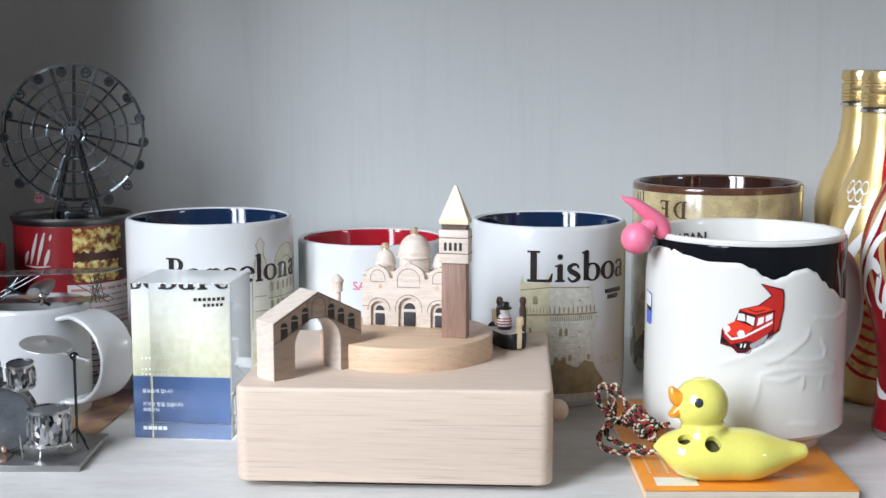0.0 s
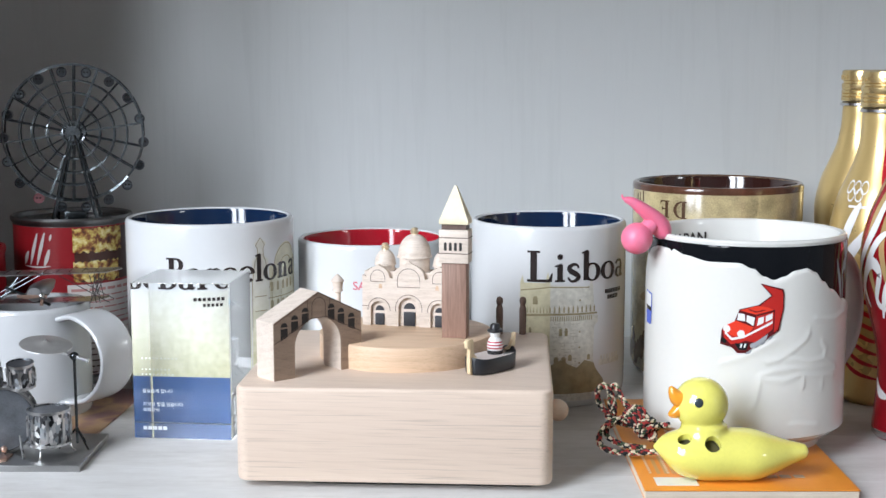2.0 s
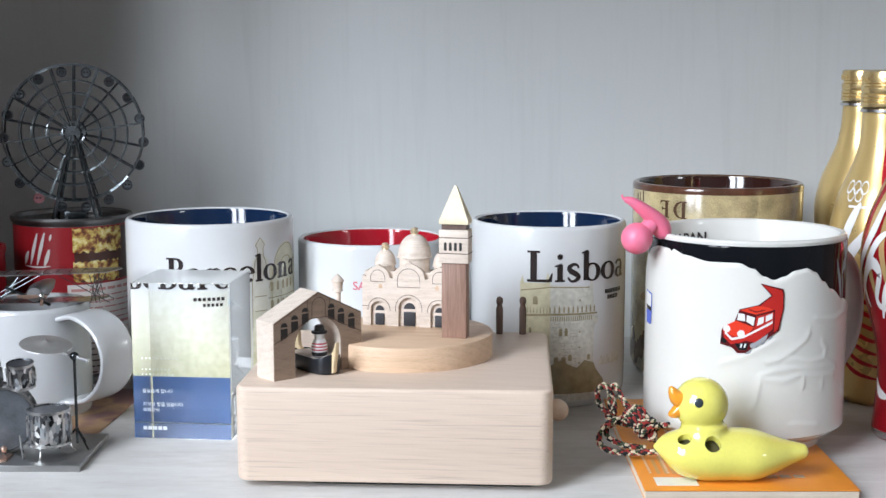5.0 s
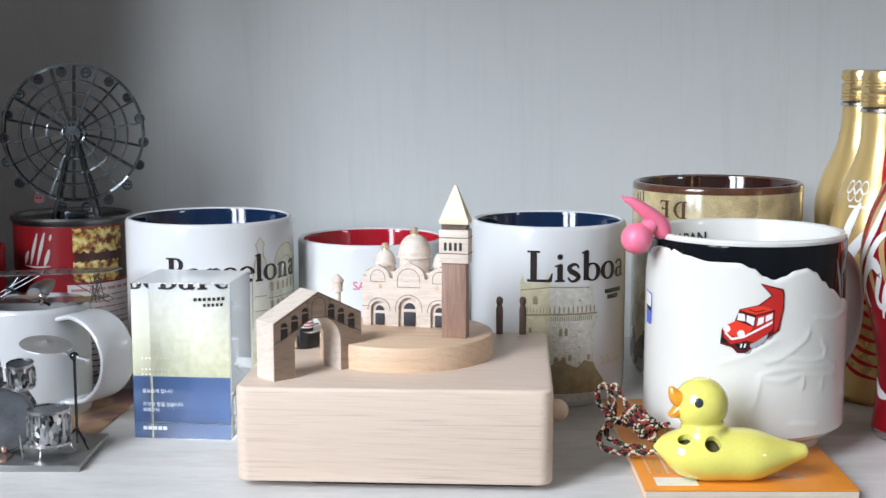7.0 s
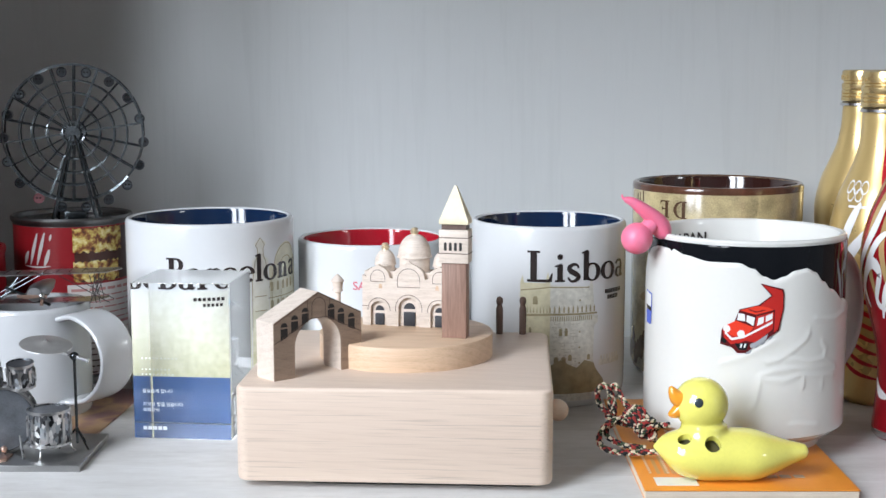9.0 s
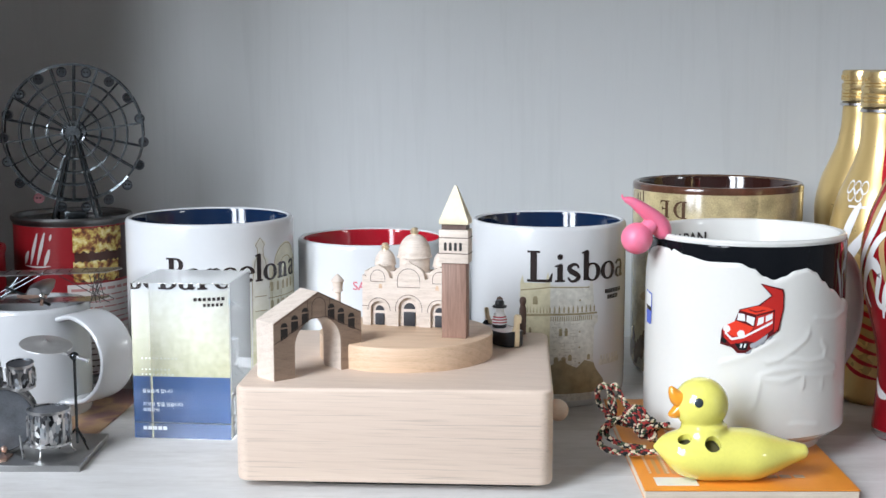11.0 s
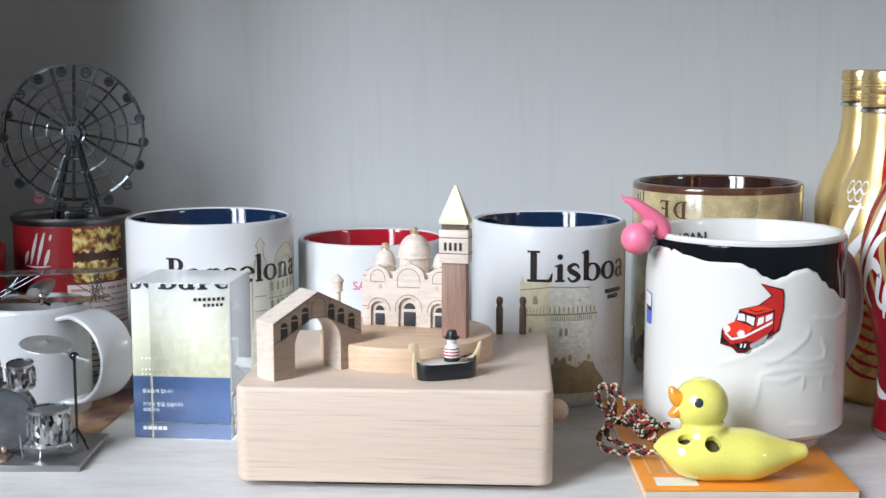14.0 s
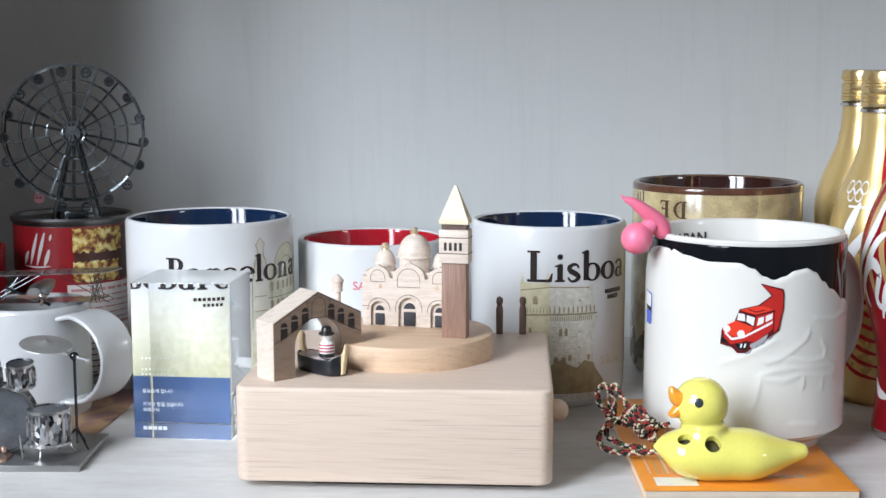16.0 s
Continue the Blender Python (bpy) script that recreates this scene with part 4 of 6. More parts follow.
# the red train: drawn in millimetres about its own middle
TR = JR + 0.0016
TPHI, TZ = 0.5, 0.0622
TRED = plain("train_red", (0.50, 0.025, 0.02), 0.18, vary=0.05, bump=0, coat=0.3)
TRED2 = plain("train_bright_red", (0.75, 0.05, 0.025), 0.18, vary=0.05, bump=0, coat=0.3)
TDARK = plain("train_line", (0.10, 0.012, 0.014), 0.2, bump=0)
TBLACK = plain("train_black", (0.012, 0.012, 0.014), 0.2, bump=0)
TWHITE = plain("train_white", (0.80, 0.80, 0.79), 0.18, vary=0.02, bump=0)
TGREY = plain("train_grey", (0.34, 0.35, 0.37), 0.2, bump=0)
train = part("train_print", wrap(sheet(mm([(-10.8, -8.8), (-5.3, -10.2), (-3, -12.6), (0.6, -12.4), (5, -9), (10, -5.8), (15.2, -2), (17.2, 8.3), (17, 14.8), (16.6, 16.8), (6.2, 19.4), (11.2, 13.9), (5.6, 9.6), (-2.6, 7.4), (-4.6, 1.8), (-10.2, -2)])), TR, TPHI, TZ), TDARK, jm, "red cartoon railcar print", flat=True)
for nm, mat_, poly in (
    ("far_wagon", TRED, [(6.4, 9.3), (11.8, 13.7), (11.4, 14.6), (7.4, 18.6), (16.0, 16.2), (16.5, 14.4), (16.7, 8.3), (14.6, -1.4), (12.9, -2.8), (13.2, 7.4)]),
    ("roof", TRED2, [(-2.4, 7.0), (5, 9.2), (9, 9.0), (12.6, 7.4), (4.6, 5.2)]),
    ("bonnet", TRED2, [(-10.2, -2.6), (-4.6, 0.6), (3.2, -2.2), (1, -5.4), (-5, -7.0), (-8, -5.6)]),
    ("side", TRED, [(3.4, -2.6), (4.3, 2.8), (12, 4.8), (11.6, -3), (4, -9.2), (-2.5, -8.0), (1.4, -5.6)]),
    ("nose", TRED, [(-10.6, -3.6), (-5, -7.4), (1, -5.9), (2, -7.6), (-3, -9.6), (-6.6, -10.4), (-9.6, -7.6)]),
    ("windscreen", TWHITE, [(-4.2, 0.8), (-3.7, 4.0), (-0.9, 3.6), (-0.6, 0.4)]),
    ("windscreen", TWHITE, [(-0.1, 0.3), (0.0, 3.2), (3.6, 2.2), (3.0, -1.6)]),
    ("side_window", TWHITE, [(4.6, -1.6), (5.1, 2.0), (7.6, 2.8), (7.4, -0.2)]),
    ("side_window", TWHITE, [(8.2, 0.2), (8.4, 3.1), (11.3, 4.2), (11.3, 1.7)]),
    ("headlight", TWHITE, disc2d(-8.6, -3.4, 1.6, 14)), ("headlight", TWHITE, disc2d(-2.3, -5.4, 1.7, 14)),
    ("stripe", TWHITE, [(-9.6, -5.4), (-7, -8.0), (-6.4, -8.6), (-1, -7.2), (11.4, -0.4), (11.4, 0.8), (-1, -6.2), (-6.2, -7.4), (-9.2, -4.6)]),
    ("bumper", TBLACK, [(-11.2, -9.4), (-10.6, -7.0), (-8.4, -8.6), (-9.0, -10.2)]),
    ("bumper", TBLACK, [(-5, -9.8), (1.2, -9.6), (0.2, -12.8), (-3, -12.8)]),
    ("bumper_bar", TWHITE, [(-2.6, -11.6), (-2.2, -9.9), (-1.5, -9.9), (-1.9, -11.7)]), ("bumper_bar", TWHITE, [(-1.0, -11.7), (-0.6, -9.9), (0.1, -9.9), (-0.3, -11.7)]),
    ("roof_hatch", TDARK, [(0.6, 5.6), (4.0, 4.5), (8.2, 5.5), (7.8, 5.9), (4.1, 5.0), (1.0, 6.0)]),
    ("wheel", TGREY, disc2d(6.6, -8.2, 1.9, 14)), ("wheel", TGREY, disc2d(9.9, -6.0, 1.7, 14)), ("wheel", TGREY, disc2d(-8.0, -10.2, 1.4, 14)), ("wheel", TGREY, disc2d(0.6, -12.6, 2.0, 14)),
    ("wheel_shadow", TGREY, [(1.6, -10.0), (4.2, -8.8), (9.5, -5.2), (9.0, -7.4), (4.4, -11.4), (2.0, -11.6)])):
    lift = 0.00018 if nm in ("windscreen", "side_window", "headlight", "stripe", "bumper_bar", "roof_hatch") else -0.00006 if nm == "wheel" else 0.0001
    part(nm, wrap(sheet(mm(poly if nm in ("far_wagon", "roof") else [(a + 0.7, c + 1.7) for a, c in poly])), TR + lift, TPHI, TZ), mat_, train, flat=True)
bl = part("boat_print", wrap(sheet(mm([(-5, -2), (2, -2), (2.6, 5), (2.6, 13), (-5, 14)])), TR - 0.0002, -67, TZ - 0.0045), plain("blue_print", (0.10, 0.16, 0.62), 0.2, bump=0), jm, "small blue print", flat=True)
part("white_panel", wrap(sheet(mm([(-4.6, 7), (2.0, 6.4), (2.0, 12.4), (-4.6, 13.4)])), TR - 0.0001, -67, TZ - 0.0045), TWHITE, bl, flat=True)
part("black_stripe", wrap(sheet(mm([(-4.6, 5), (2.2, 4.4), (2.2, 6.4), (-4.6, 7)])), TR - 0.0001, -67, TZ - 0.0045), TBLACK, bl, flat=True)

# ---- the pink rubber toy hooked on the rim ----
PINK = plain("pink_rubber", (0.90, 0.22, 0.35), 0.38, vary=0.06, scale=90, bump=0.05)
for n in PINK.node_tree.nodes:
    if n.type == "BSDF_PRINCIPLED":
        n.inputs["Subsurface Weight"].default_value = 0.5
        n.inputs["Subsurface Radius"].default_value = (0.004, 0.0015, 0.0015)
toy = thing("rubber_snail", pose(0, 0, 0), "soft pink rubber toy hooked over a mug rim", "toy")
HOOK = Matrix.Translation((-0.0015, 0, EYE_Z)) @ Matrix.Scale(0.955, 4) @ Matrix.Translation((0, 0, -EYE_Z))
bm = ball((0.0955, 0.6400, 0.0990), 0.0077, n=28)
part("ball", lay(bm, HOOK), PINK, toy)
path = [(0.0892, 0.640, 0.1180), (0.0930, 0.640, 0.1168), (0.0980, 0.641, 0.1132), (0.1040, 0.643, 0.1085), (0.1078, 0.645, 0.1040), (0.1096, 0.646, 0.0990)]
rr = []
pts = glide(path, 6)
for i in range(len(pts)):
    t = i / (len(pts) - 1)
    rr.append(0.0012 + 0.0035 * min(1, t * 1.35) ** 0.9 if t < 0.85 else 0.0047 - 0.0018 * ((t - 0.85) / 0.15) ** 2)
part("body", lay(tube(pts, rr, 18), HOOK), PINK, toy)
part("tail", lay(tube(glide([(0.0905, 0.640, 0.1176), (0.0885, 0.640, 0.1186), (0.0878, 0.640, 0.1204)], 4), [0.0010, 0.0010, 0.0009, 0.0008, 0.0007, 0.0006, 0.0005, 0.0004, 0.0003], 8), HOOK), PINK, toy)
part("neck", lay(tube([(0.0975, 0.6405, 0.1005), (0.1030, 0.6425, 0.1060)], 0.0040, 16), HOOK), PINK, toy)

# ---- the yellow duck ocarina ----
YELLOW = plain("yellow_glaze", (0.82, 0.76, 0.17), 0.10, vary=0.06, scale=40, bump=0.015, coat=0.5)
ORANGE_GLAZE = plain("orange_glaze", (0.85, 0.33, 0.03), 0.12, vary=0.06, bump=0.01, coat=0.5)
# dark colour painted as the shade deep in finger holes and mouth slot
HOLE_SHADE = plain("hole_shade", (0.085, 0.075, 0.03), 0.9, vary=0.25, scale=300)


def blended(bm, grain, rounds):
    """Melts overlapping closed forms into one smooth skin."""
    bmesh.ops.recalc_face_normals(bm, faces=bm.faces)
    me = bpy.data.meshes.new("melt")
    bm.to_mesh(me)
    bm.free()
    ob = new("melt", me)
    mod = ob.modifiers.new("melt", "REMESH")
    mod.mode, mod.voxel_size, mod.use_smooth_shade = "VOXEL", grain, True
    skin = bpy.data.meshes.new_from_object(ob.evaluated_get(bpy.context.evaluated_depsgraph_get()))
    out = bmesh.new()
    out.from_mesh(skin)
    bpy.data.objects.remove(ob)
    for _ in range(rounds):
        bmesh.ops.smooth_vert(out, verts=out.verts, factor=0.5, use_axis_x=True, use_axis_y=True, use_axis_z=True)
    return out


duck = thing("duck_ocarina", pose(0.1238, 0.5590, BOOK_Z), "glossy yellow ceramic duck ocarina with orange beak", "ocarina")
# (x, middle height, half height) along the body, in millimetres
SPINE = [(-33.0, 14.4, 0.8), (-31.8, 14.4, 1.8), (-28.8, 14.0, 4.9), (-22.6, 12.0, 9.0), (-12.8, 11.3, 10.9), (0, 11.2, 10.9), (10, 11.0, 10.6), (19, 11.0, 7.9), (25.5, 11.5, 5.4), (30, 12.0, 4.0), (33.0, 12.2, 3.0), (34.0, 12.2, 1.8), (34.3, 12.2, 0.5)]
line = glide([(a, b, c * 1.03) for a, b, c in SPINE], 12)
bm = bmesh.new()
rings = []
for p in line:
    ring = []
    wide = p.z * (1.05 + 0.23 * max(0, min(1, (p.z - 1.5) / 7)))
    for k in range(96):
        t = 2 * math.pi * k / 96
        z = p.y + p.z * math.sin(t)
        ring.append(bm.verts.new((p.x * MM, wide * math.cos(t) * MM, max(z, 0.15) * MM)))
    rings.append(ring)
for a, b in zip(rings, rings[1:]):
    for k in range(96):
        bm.faces.new((a[k], a[(k + 1) % 96], b[(k + 1) % 96], b[k]))
bm.faces.new(rings[0][::-1])
bm.faces.new(rings[-1])
ball((-0.0126, 0.0005, 0.0332), 0.0116, bm, n=36, squash=(1.02, 0.98, 1.0))
lathe([(0, 0.0150), (0.0138, 0.0152), (0.0120, 0.0185), (0.0102, 0.0218), (0.0098, 0.0248), (0, 0.0270)], 36, bm, pose(-0.0110, 0.0005, 0))
duck_bm = blended(bm, 0.0005, 14)
bk = tube(glide([(-0.0210, -0.0015, 0.0358), (-0.0240, -0.0020, 0.0372), (-0.0264, -0.0022, 0.0414)], 4), [0.0042, 0.0043, 0.0042, 0.0038, 0.0033, 0.0027, 0.0021, 0.0014, 0.0007], 16)
part("beak", bk, ORANGE_GLAZE, duck, "orange upper beak")
bk = tube(glide([(-0.0210, -0.0015, 0.0318), (-0.0243, -0.0020, 0.0298), (-0.0270, -0.0022, 0.0290)], 4), [0.0031, 0.0032, 0.0031, 0.0029, 0.0026, 0.0022, 0.0017, 0.0012, 0.0006], 16)
part("lower_beak", bk, ORANGE_GLAZE, duck, "orange lower beak")
for s, x in ((-1, -0.0156), (1, -0.0156)):
    part("eye", ball((x, 0.0005 + s * 0.0108, 0.0362), 0.0019, squash=(1, 0.45, 1.1)), plain("slate_eye", (0.05, 0.065, 0.075), 0.2), duck, "dark grey glazed eye")


def body_at(x, t):
    best = min(line, key=lambda p: abs(p.x - x))
    w = best.z * 1.28
    return Vector((x * MM, w * math.cos(t) * MM, (best.y + best.z * math.sin(t)) * MM)), Vector((0, math.cos(t) / 1.28, math.sin(t))).normalized()


bm = duck_bm
for x, t, r in ((-20.8, radians(180 - 54), 0.0029), (-9.4, radians(180 - 39), 0.0034)):
    p, nrm = body_at(x, t)
    near = [f for f in bm.faces if (f.calc_center_median() - p).length < r * 0.98]
    bmesh.ops.delete(bm, geom=near, context="FACES")
    edges = [e for e in bm.edges if e.is_boundary and (e.verts[0].co - p).length < r * 1.6]
    for v in {v for e in edges for v in e.verts}:
        off = v.co - p
        up = nrm * off.dot(nrm)
        v.co = p + up + (off - up).normalized() * r
    lip = edges
    for depth, idx in ((0.0006, 0), (0.0016, 0), (0.0034, 0), (0.0050, 1)):
        out = bmesh.ops.extrude_edge_only(bm, edges=lip)["geom"]
        lip = [g for g in out if isinstance(g, bmesh.types.BMEdge)]
        step = depth - {0.0006: 0, 0.0016: 0.0006, 0.0034: 0.0016, 0.0050: 0.0034}[depth]
        for v in [g for g in out if isinstance(g, bmesh.types.BMVert)]:
            v.co -= nrm * step
        for g in out:
            if isinstance(g, bmesh.types.BMFace):
                g.material_index = idx
    cap = bmesh.ops.edgeloop_fill(bm, edges=lip)["faces"]
    for f in cap:
        f.material_index = 1
part("body", bm, [YELLOW, HOLE_SHADE], duck, "glossy yellow body with finger holes")
part("mouth_slot", block(0.0334, 0.03395, -0.0010, 0.0008, 0.0106, 0.0140, bevel=0.0002), HOLE_SHADE, duck)

# ---- its braided cord ----
CORD = [plain("black_thread", (0.014, 0.013, 0.013), 0.85, vary=0.3, scale=400), plain("cream_thread", (0.66, 0.58, 0.43), 0.85, vary=0.15, scale=400), plain("red_thread", (0.33, 0.035, 0.03), 0.85, vary=0.2, scale=400), plain("green_thread", (0.06, 0.10, 0.045), 0.85, vary=0.2, scale=400)]


def braid(points):
    """Eight threads plaited round a line, four each way, in short lengths of changing colour."""
    pts = [Vector(p) for p in points]
    run, total = [0.0], 0.0
    for p, q in zip(pts, pts[1:]):
        total += (q - p).length
        run.append(total)
    bm = bmesh.new()
    steps = max(8, int(total / 0.00045))
    ref, frames, k = None, [], 0
    for i in range(steps + 1):
        d = total * i / steps
        while k < len(pts) - 2 and run[k + 1] < d:
            k += 1
        ax = (pts[k + 1] - pts[k]).normalized()
        p = pts[k] + ax * (d - run[k])
        ref = ax.orthogonal().normalized() if ref is None else (ref - ax * ref.dot(ax)).normalized()
        frames.append((p, ref.copy(), ax.cross(ref), d))
    for way in (1, -1):
        for th in range(4):
            line_, hue = [], (0, 1, 2, 0) if way > 0 else (0, 1, 3, 2)
            for p, u, v, d in frames:
                a = way * (2 * math.pi * d / 0.0085) + math.pi / 2 * th
                rad = 0.00085 + 0.00022 * math.sin(4 * way * a + th)
                line_.append(p + rad * (math.cos(a) * u + math.sin(a) * v))
            tube(line_, 0.00052, 6, bm, mat=hue[th])
    return bm


cord = thing("braided_cord", pose(0, 0, 0), "multicoloured braided cord coiled beside the duck ocarina", "cord")
CR = 0.00140
S = 0.612 / 2358


def at(px, py, y=0.606):
    return ((px - 784) * S * (y / 0.606), y, 0.1826 - (py - 113) * S * (y / 0.606))


loops = {
    "upper_loop": [(1172, 788, .596), (1150, 772, .600), (1120, 752, .606), (1090, 742, .612), (1068, 722, .616), (1061, 698, .616), (1070, 684, .614), (1081, 690, .612), (1090, 712, .611), (1092, 735, .610), (1080, 742, .608), (1095, 748, .605)],
    "second_loop": [(1088, 738, .618), (1084, 712, .617), (1086, 690, .615), (1092, 684, .614), (1099, 694, .612), (1108, 712, .608), (1122, 730, .604), (1140, 748, .600), (1158, 766, .597), (1168, 778, .595)],
    "lower_loop": [(1130, 744, .602), (1100, 746, .600), (1078, 758, .598), (1066, 778, .596), (1070, 796, .592), (1090, 806, .588), (1120, 809, .585), (1150, 808, .584), (1182, 806, .584)],
    "side_strand": [(1190, 757, .592), (1170, 758, .600), (1140, 760, .606), (1112, 756, .610), (1092, 748, .610)],
    "inner_strand": [(1150, 800, .590), (1118, 796, .592), (1090, 786, .596), (1078, 770, .600), (1088, 756, .602), (1110, 748, .602)]}
for nm, pl in loops.items():
    pts3 = []
    for x, y, yy in pl:
        q = at(x, y, yy)
        over_book = q[0] > 0.0855
        pts3.append((q[0], q[1], max(q[2], CR + (BOOK_Z if over_book else 0))))
    part("cord_loop", braid(glide(pts3, 7)), CORD, cord, kind="stuff")
for k in range(6):
    o = 6.5 * (k - 2.5)
    kn = [at(1112 + o * 0.55, 733 - o * 0.75 + abs(o) * 0.3, 0.604), at(1128 + o * 0.7, 738 - o * 0.7, 0.598 - 0.001 * (k % 2)), at(1146 + o * 0.55, 758 - o * 0.5, 0.596), at(1164 + o * 0.2, 782 - o * 0.15, 0.594)]
    part("knot_strand", braid(glide(kn, 8)), CORD, cord, kind="stuff")
for c0, c1 in ((1148, 758), (1156, 768)):
    kn = [at(c0 + 15 * math.cos(i * 0.6), c1 - 9 * math.cos(i * 0.6) + 5 * math.sin(i * 0.6), 0.5955 + 0.0042 * math.sin(i * 0.6)) for i in range(11)]
    part("whipping", braid(glide(kn, 4)), CORD, cord, "whipping round the strands", kind="stuff")


# ---- aluminium bottles ----
BOTTLE = [(0, 0.0008), (15, 0.0008), (16.5, 0), (18.6, 0.0022), (19.0, 0.005), (18.4, 0.014), (17.5, 0.027), (17.6, 0.037), (19.6, 0.050), (23.4, 0.064), (26.6, 0.079), (27.6, 0.090), (27.0, 0.099), (24.0, 0.112), (19.2, 0.1235), (15.2, 0.134), (13.2, 0.145), (12.6, 0.155), (12.2, 0.1572)]


def bottle_line():
    return [(p.x * MM, p.y) for p in glide([(r, z, 0) for r, z in BOTTLE], 4)]


def bottle_radius(z):
    ln = [p for p in bottle_line() if p[0] > 0.0155]
    ln += [(0.0126, 0.155), (0.0122, 0.158)]
    for (r0, z0), (r1, z1) in zip(ln, ln[1:]):
        if z0 <= z <= z1 and z1 > z0:
            return r0 + (r1 - r0) * (z - z0) / (z1 - z0)
    full = [(r * MM, z0) for r, z0 in BOTTLE[4:]]
    for (r0, z0), (r1, z1) in zip(full, full[1:]):
        if z0 <= z <= z1:
            return r0 + (r1 - r0) * (z - z0) / (z1 - z0)
    return 0.011


def on_bottle(bm, lift=0.00015):
    """Bends a flat print (angle in degrees, height in mm) on to a bottle."""
    bmesh.ops.triangulate(bm, faces=bm.faces)
    for axis, step in ((0, 8.0), (1, 4.0)):
        vals = [v.co[axis] for v in bm.verts]
        c = math.floor(min(vals) / step) * step + step
        no = (1, 0, 0) if axis == 0 else (0, 1, 0)
        while c < max(vals):
            bmesh.ops.bisect_plane(bm, geom=bm.verts[:] + bm.edges[:] + bm.faces[:], plane_co=tuple(c * k for k in no), plane_no=no)
            c += step
    for v in bm.verts:
        a, z = radians(v.co.x), v.co.y * MM
        r = bottle_radius(z) + lift + v.co.z
        v.co = Vector((r * math.sin(a), -r * math.cos(a), z))
    for f in bm.faces:
        f.smooth = True
    return bm


ALU_GOLD = plain("gold_aluminium", (0.64, 0.46, 0.19), 0.28, metal=0.5, vary=0.04, scale=30, bump=0)
ALU_RED = plain("red_aluminium", (0.42, 0.012, 0.022), 0.22, metal=0.45, vary=0.06, scale=30, bump=0.02)
ALU = plain("bare_aluminium", (0.62, 0.62, 0.63), 0.25, metal=1.0, vary=0.08)
CAP_GOLD = plain("gold_cap", (0.72, 0.54, 0.26), 0.26, metal=0.8, vary=0.08, bump=0.03)
B_WHITE = plain("white_bottle_print", (0.78, 0.78, 0.78), 0.25, vary=0.03, bump=0)
B_RED = plain("red_bottle_print", (0.50, 0.015, 0.025), 0.22, metal=0.2, vary=0.06, bump=0)
B_GOLD = plain("gold_bottle_print", (0.72, 0.50, 0.22), 0.25, metal=0.5, vary=0.06, bump=0)


def bottle(x, y, skin, label):
    m = thing("aluminium_bottle", pose(x, y, 0, 0, 0, -math.degrees(math.atan2(x, y))), label, "bottle", "bottles on the shelf")
    part("body", lathe(bottle_line(), 64), skin, m)
    part("neck_ring", lathe([(0.0126, 0.1568), (0.0142, 0.1574), (0.0142, 0.1588), (0.0129, 0.1596)], 48), ALU, m, "bare aluminium neck ring")
    cap = [(0.0126, 0.1600), (0.0137, 0.1602), (0.0139, 0.1612), (0.0139, 0.1622), (0.0134, 0.1627), (0.0139, 0.1632), (0.0139, 0.1642), (0.0134, 0.1647), (0.0139, 0.1652), (0.0139, 0.1663), (0.0133, 0.1668), (0.0136, 0.1674), (0.0138, 0.1690), (0.0138, 0.1705), (0.0128, 0.1712), (0.0128, 0.1722), (0.0137, 0.1728)]
    cap += [(0.0138, 0.1772), (0.0134, 0.1786), (0.0122, 0.1792), (0, 0.1792)]
    c = part("cap", lathe(cap, 64), CAP_GOLD, m, "ridged gold screw cap")
    bm = bmesh.new()
    for k in range(36):
        a = 2 * math.pi * k / 36
        block(-0.0005, 0.0005, 0.0134, 0.0141, 0.1733 + 0.0006 * (k % 3), 0.1752 + 0.0008 * (k % 2), bm)
        for v in bm.verts[-8:]:
            v.co = pose(0, 0, 0, 0, 0, math.degrees(a)) @ v.co
    part("cap_ribs", bm, CAP_GOLD, c)
    return m


def swoosh(pts, w):
    g = glide([(a, b, 0) for a, b in pts], 8)
    n = len(g)
    return stroke([(p.x, p.y) for p in g], [w * (0.25 + 0.75 * math.sin(math.pi * min(0.97, max(0.03, i / (n - 1))))) for i in range(n)])


gold_a = bottle(0.2615, 0.832, ALU_GOLD, "gold aluminium drink bottle with ridged gold cap")
part("dark_panel", on_bottle(sheet([(-10, 76), (30, 76), (30, 88), (-10, 88)])), plain("black_bottle_print", (0.03, 0.028, 0.026), 0.3, bump=0), gold_a, flat=True)
gold_b = bottle(0.2375, 0.715, ALU_GOLD, "gold aluminium bottle with red stripes and white rings")
for k, (cx, cz) in enumerate(((-50, 118), (-38, 118), (-26, 118), (-44, 114), (-32, 114))):
    part("white_ring", on_bottle(stroke([(p[0], p[1]) for p in disc2d(cx, cz, 5.2, 20, 0.62)] + [(cx + 5.2, cz)], 0.9)), B_WHITE, gold_b, flat=True)
part("text_bar", on_bottle(sheet(rect(-44, -6, 107.4, 108.6))), B_WHITE, gold_b, flat=True)
for i, (a0, w) in enumerate(((4, 12), (26, 14), (48, 14), (70, 14))):
    part("red_stripe", on_bottle(swoosh([(a0 + 2, 156), (a0, 140), (a0 - 2, 122), (a0 + 6, 106), (a0 + 20, 92), (a0 + 34, 76)], w)), B_RED, gold_b, flat=True)
for pts, w in (([(-62, 80), (-44, 90), (-34, 102), (-26, 110)], 9), ([(-70, 66), (-48, 76), (-30, 86), (-12, 98)], 9)):
    part("white_flourish", on_bottle(swoosh(pts, w), 0.0005), B_WHITE, gold_b, flat=True)
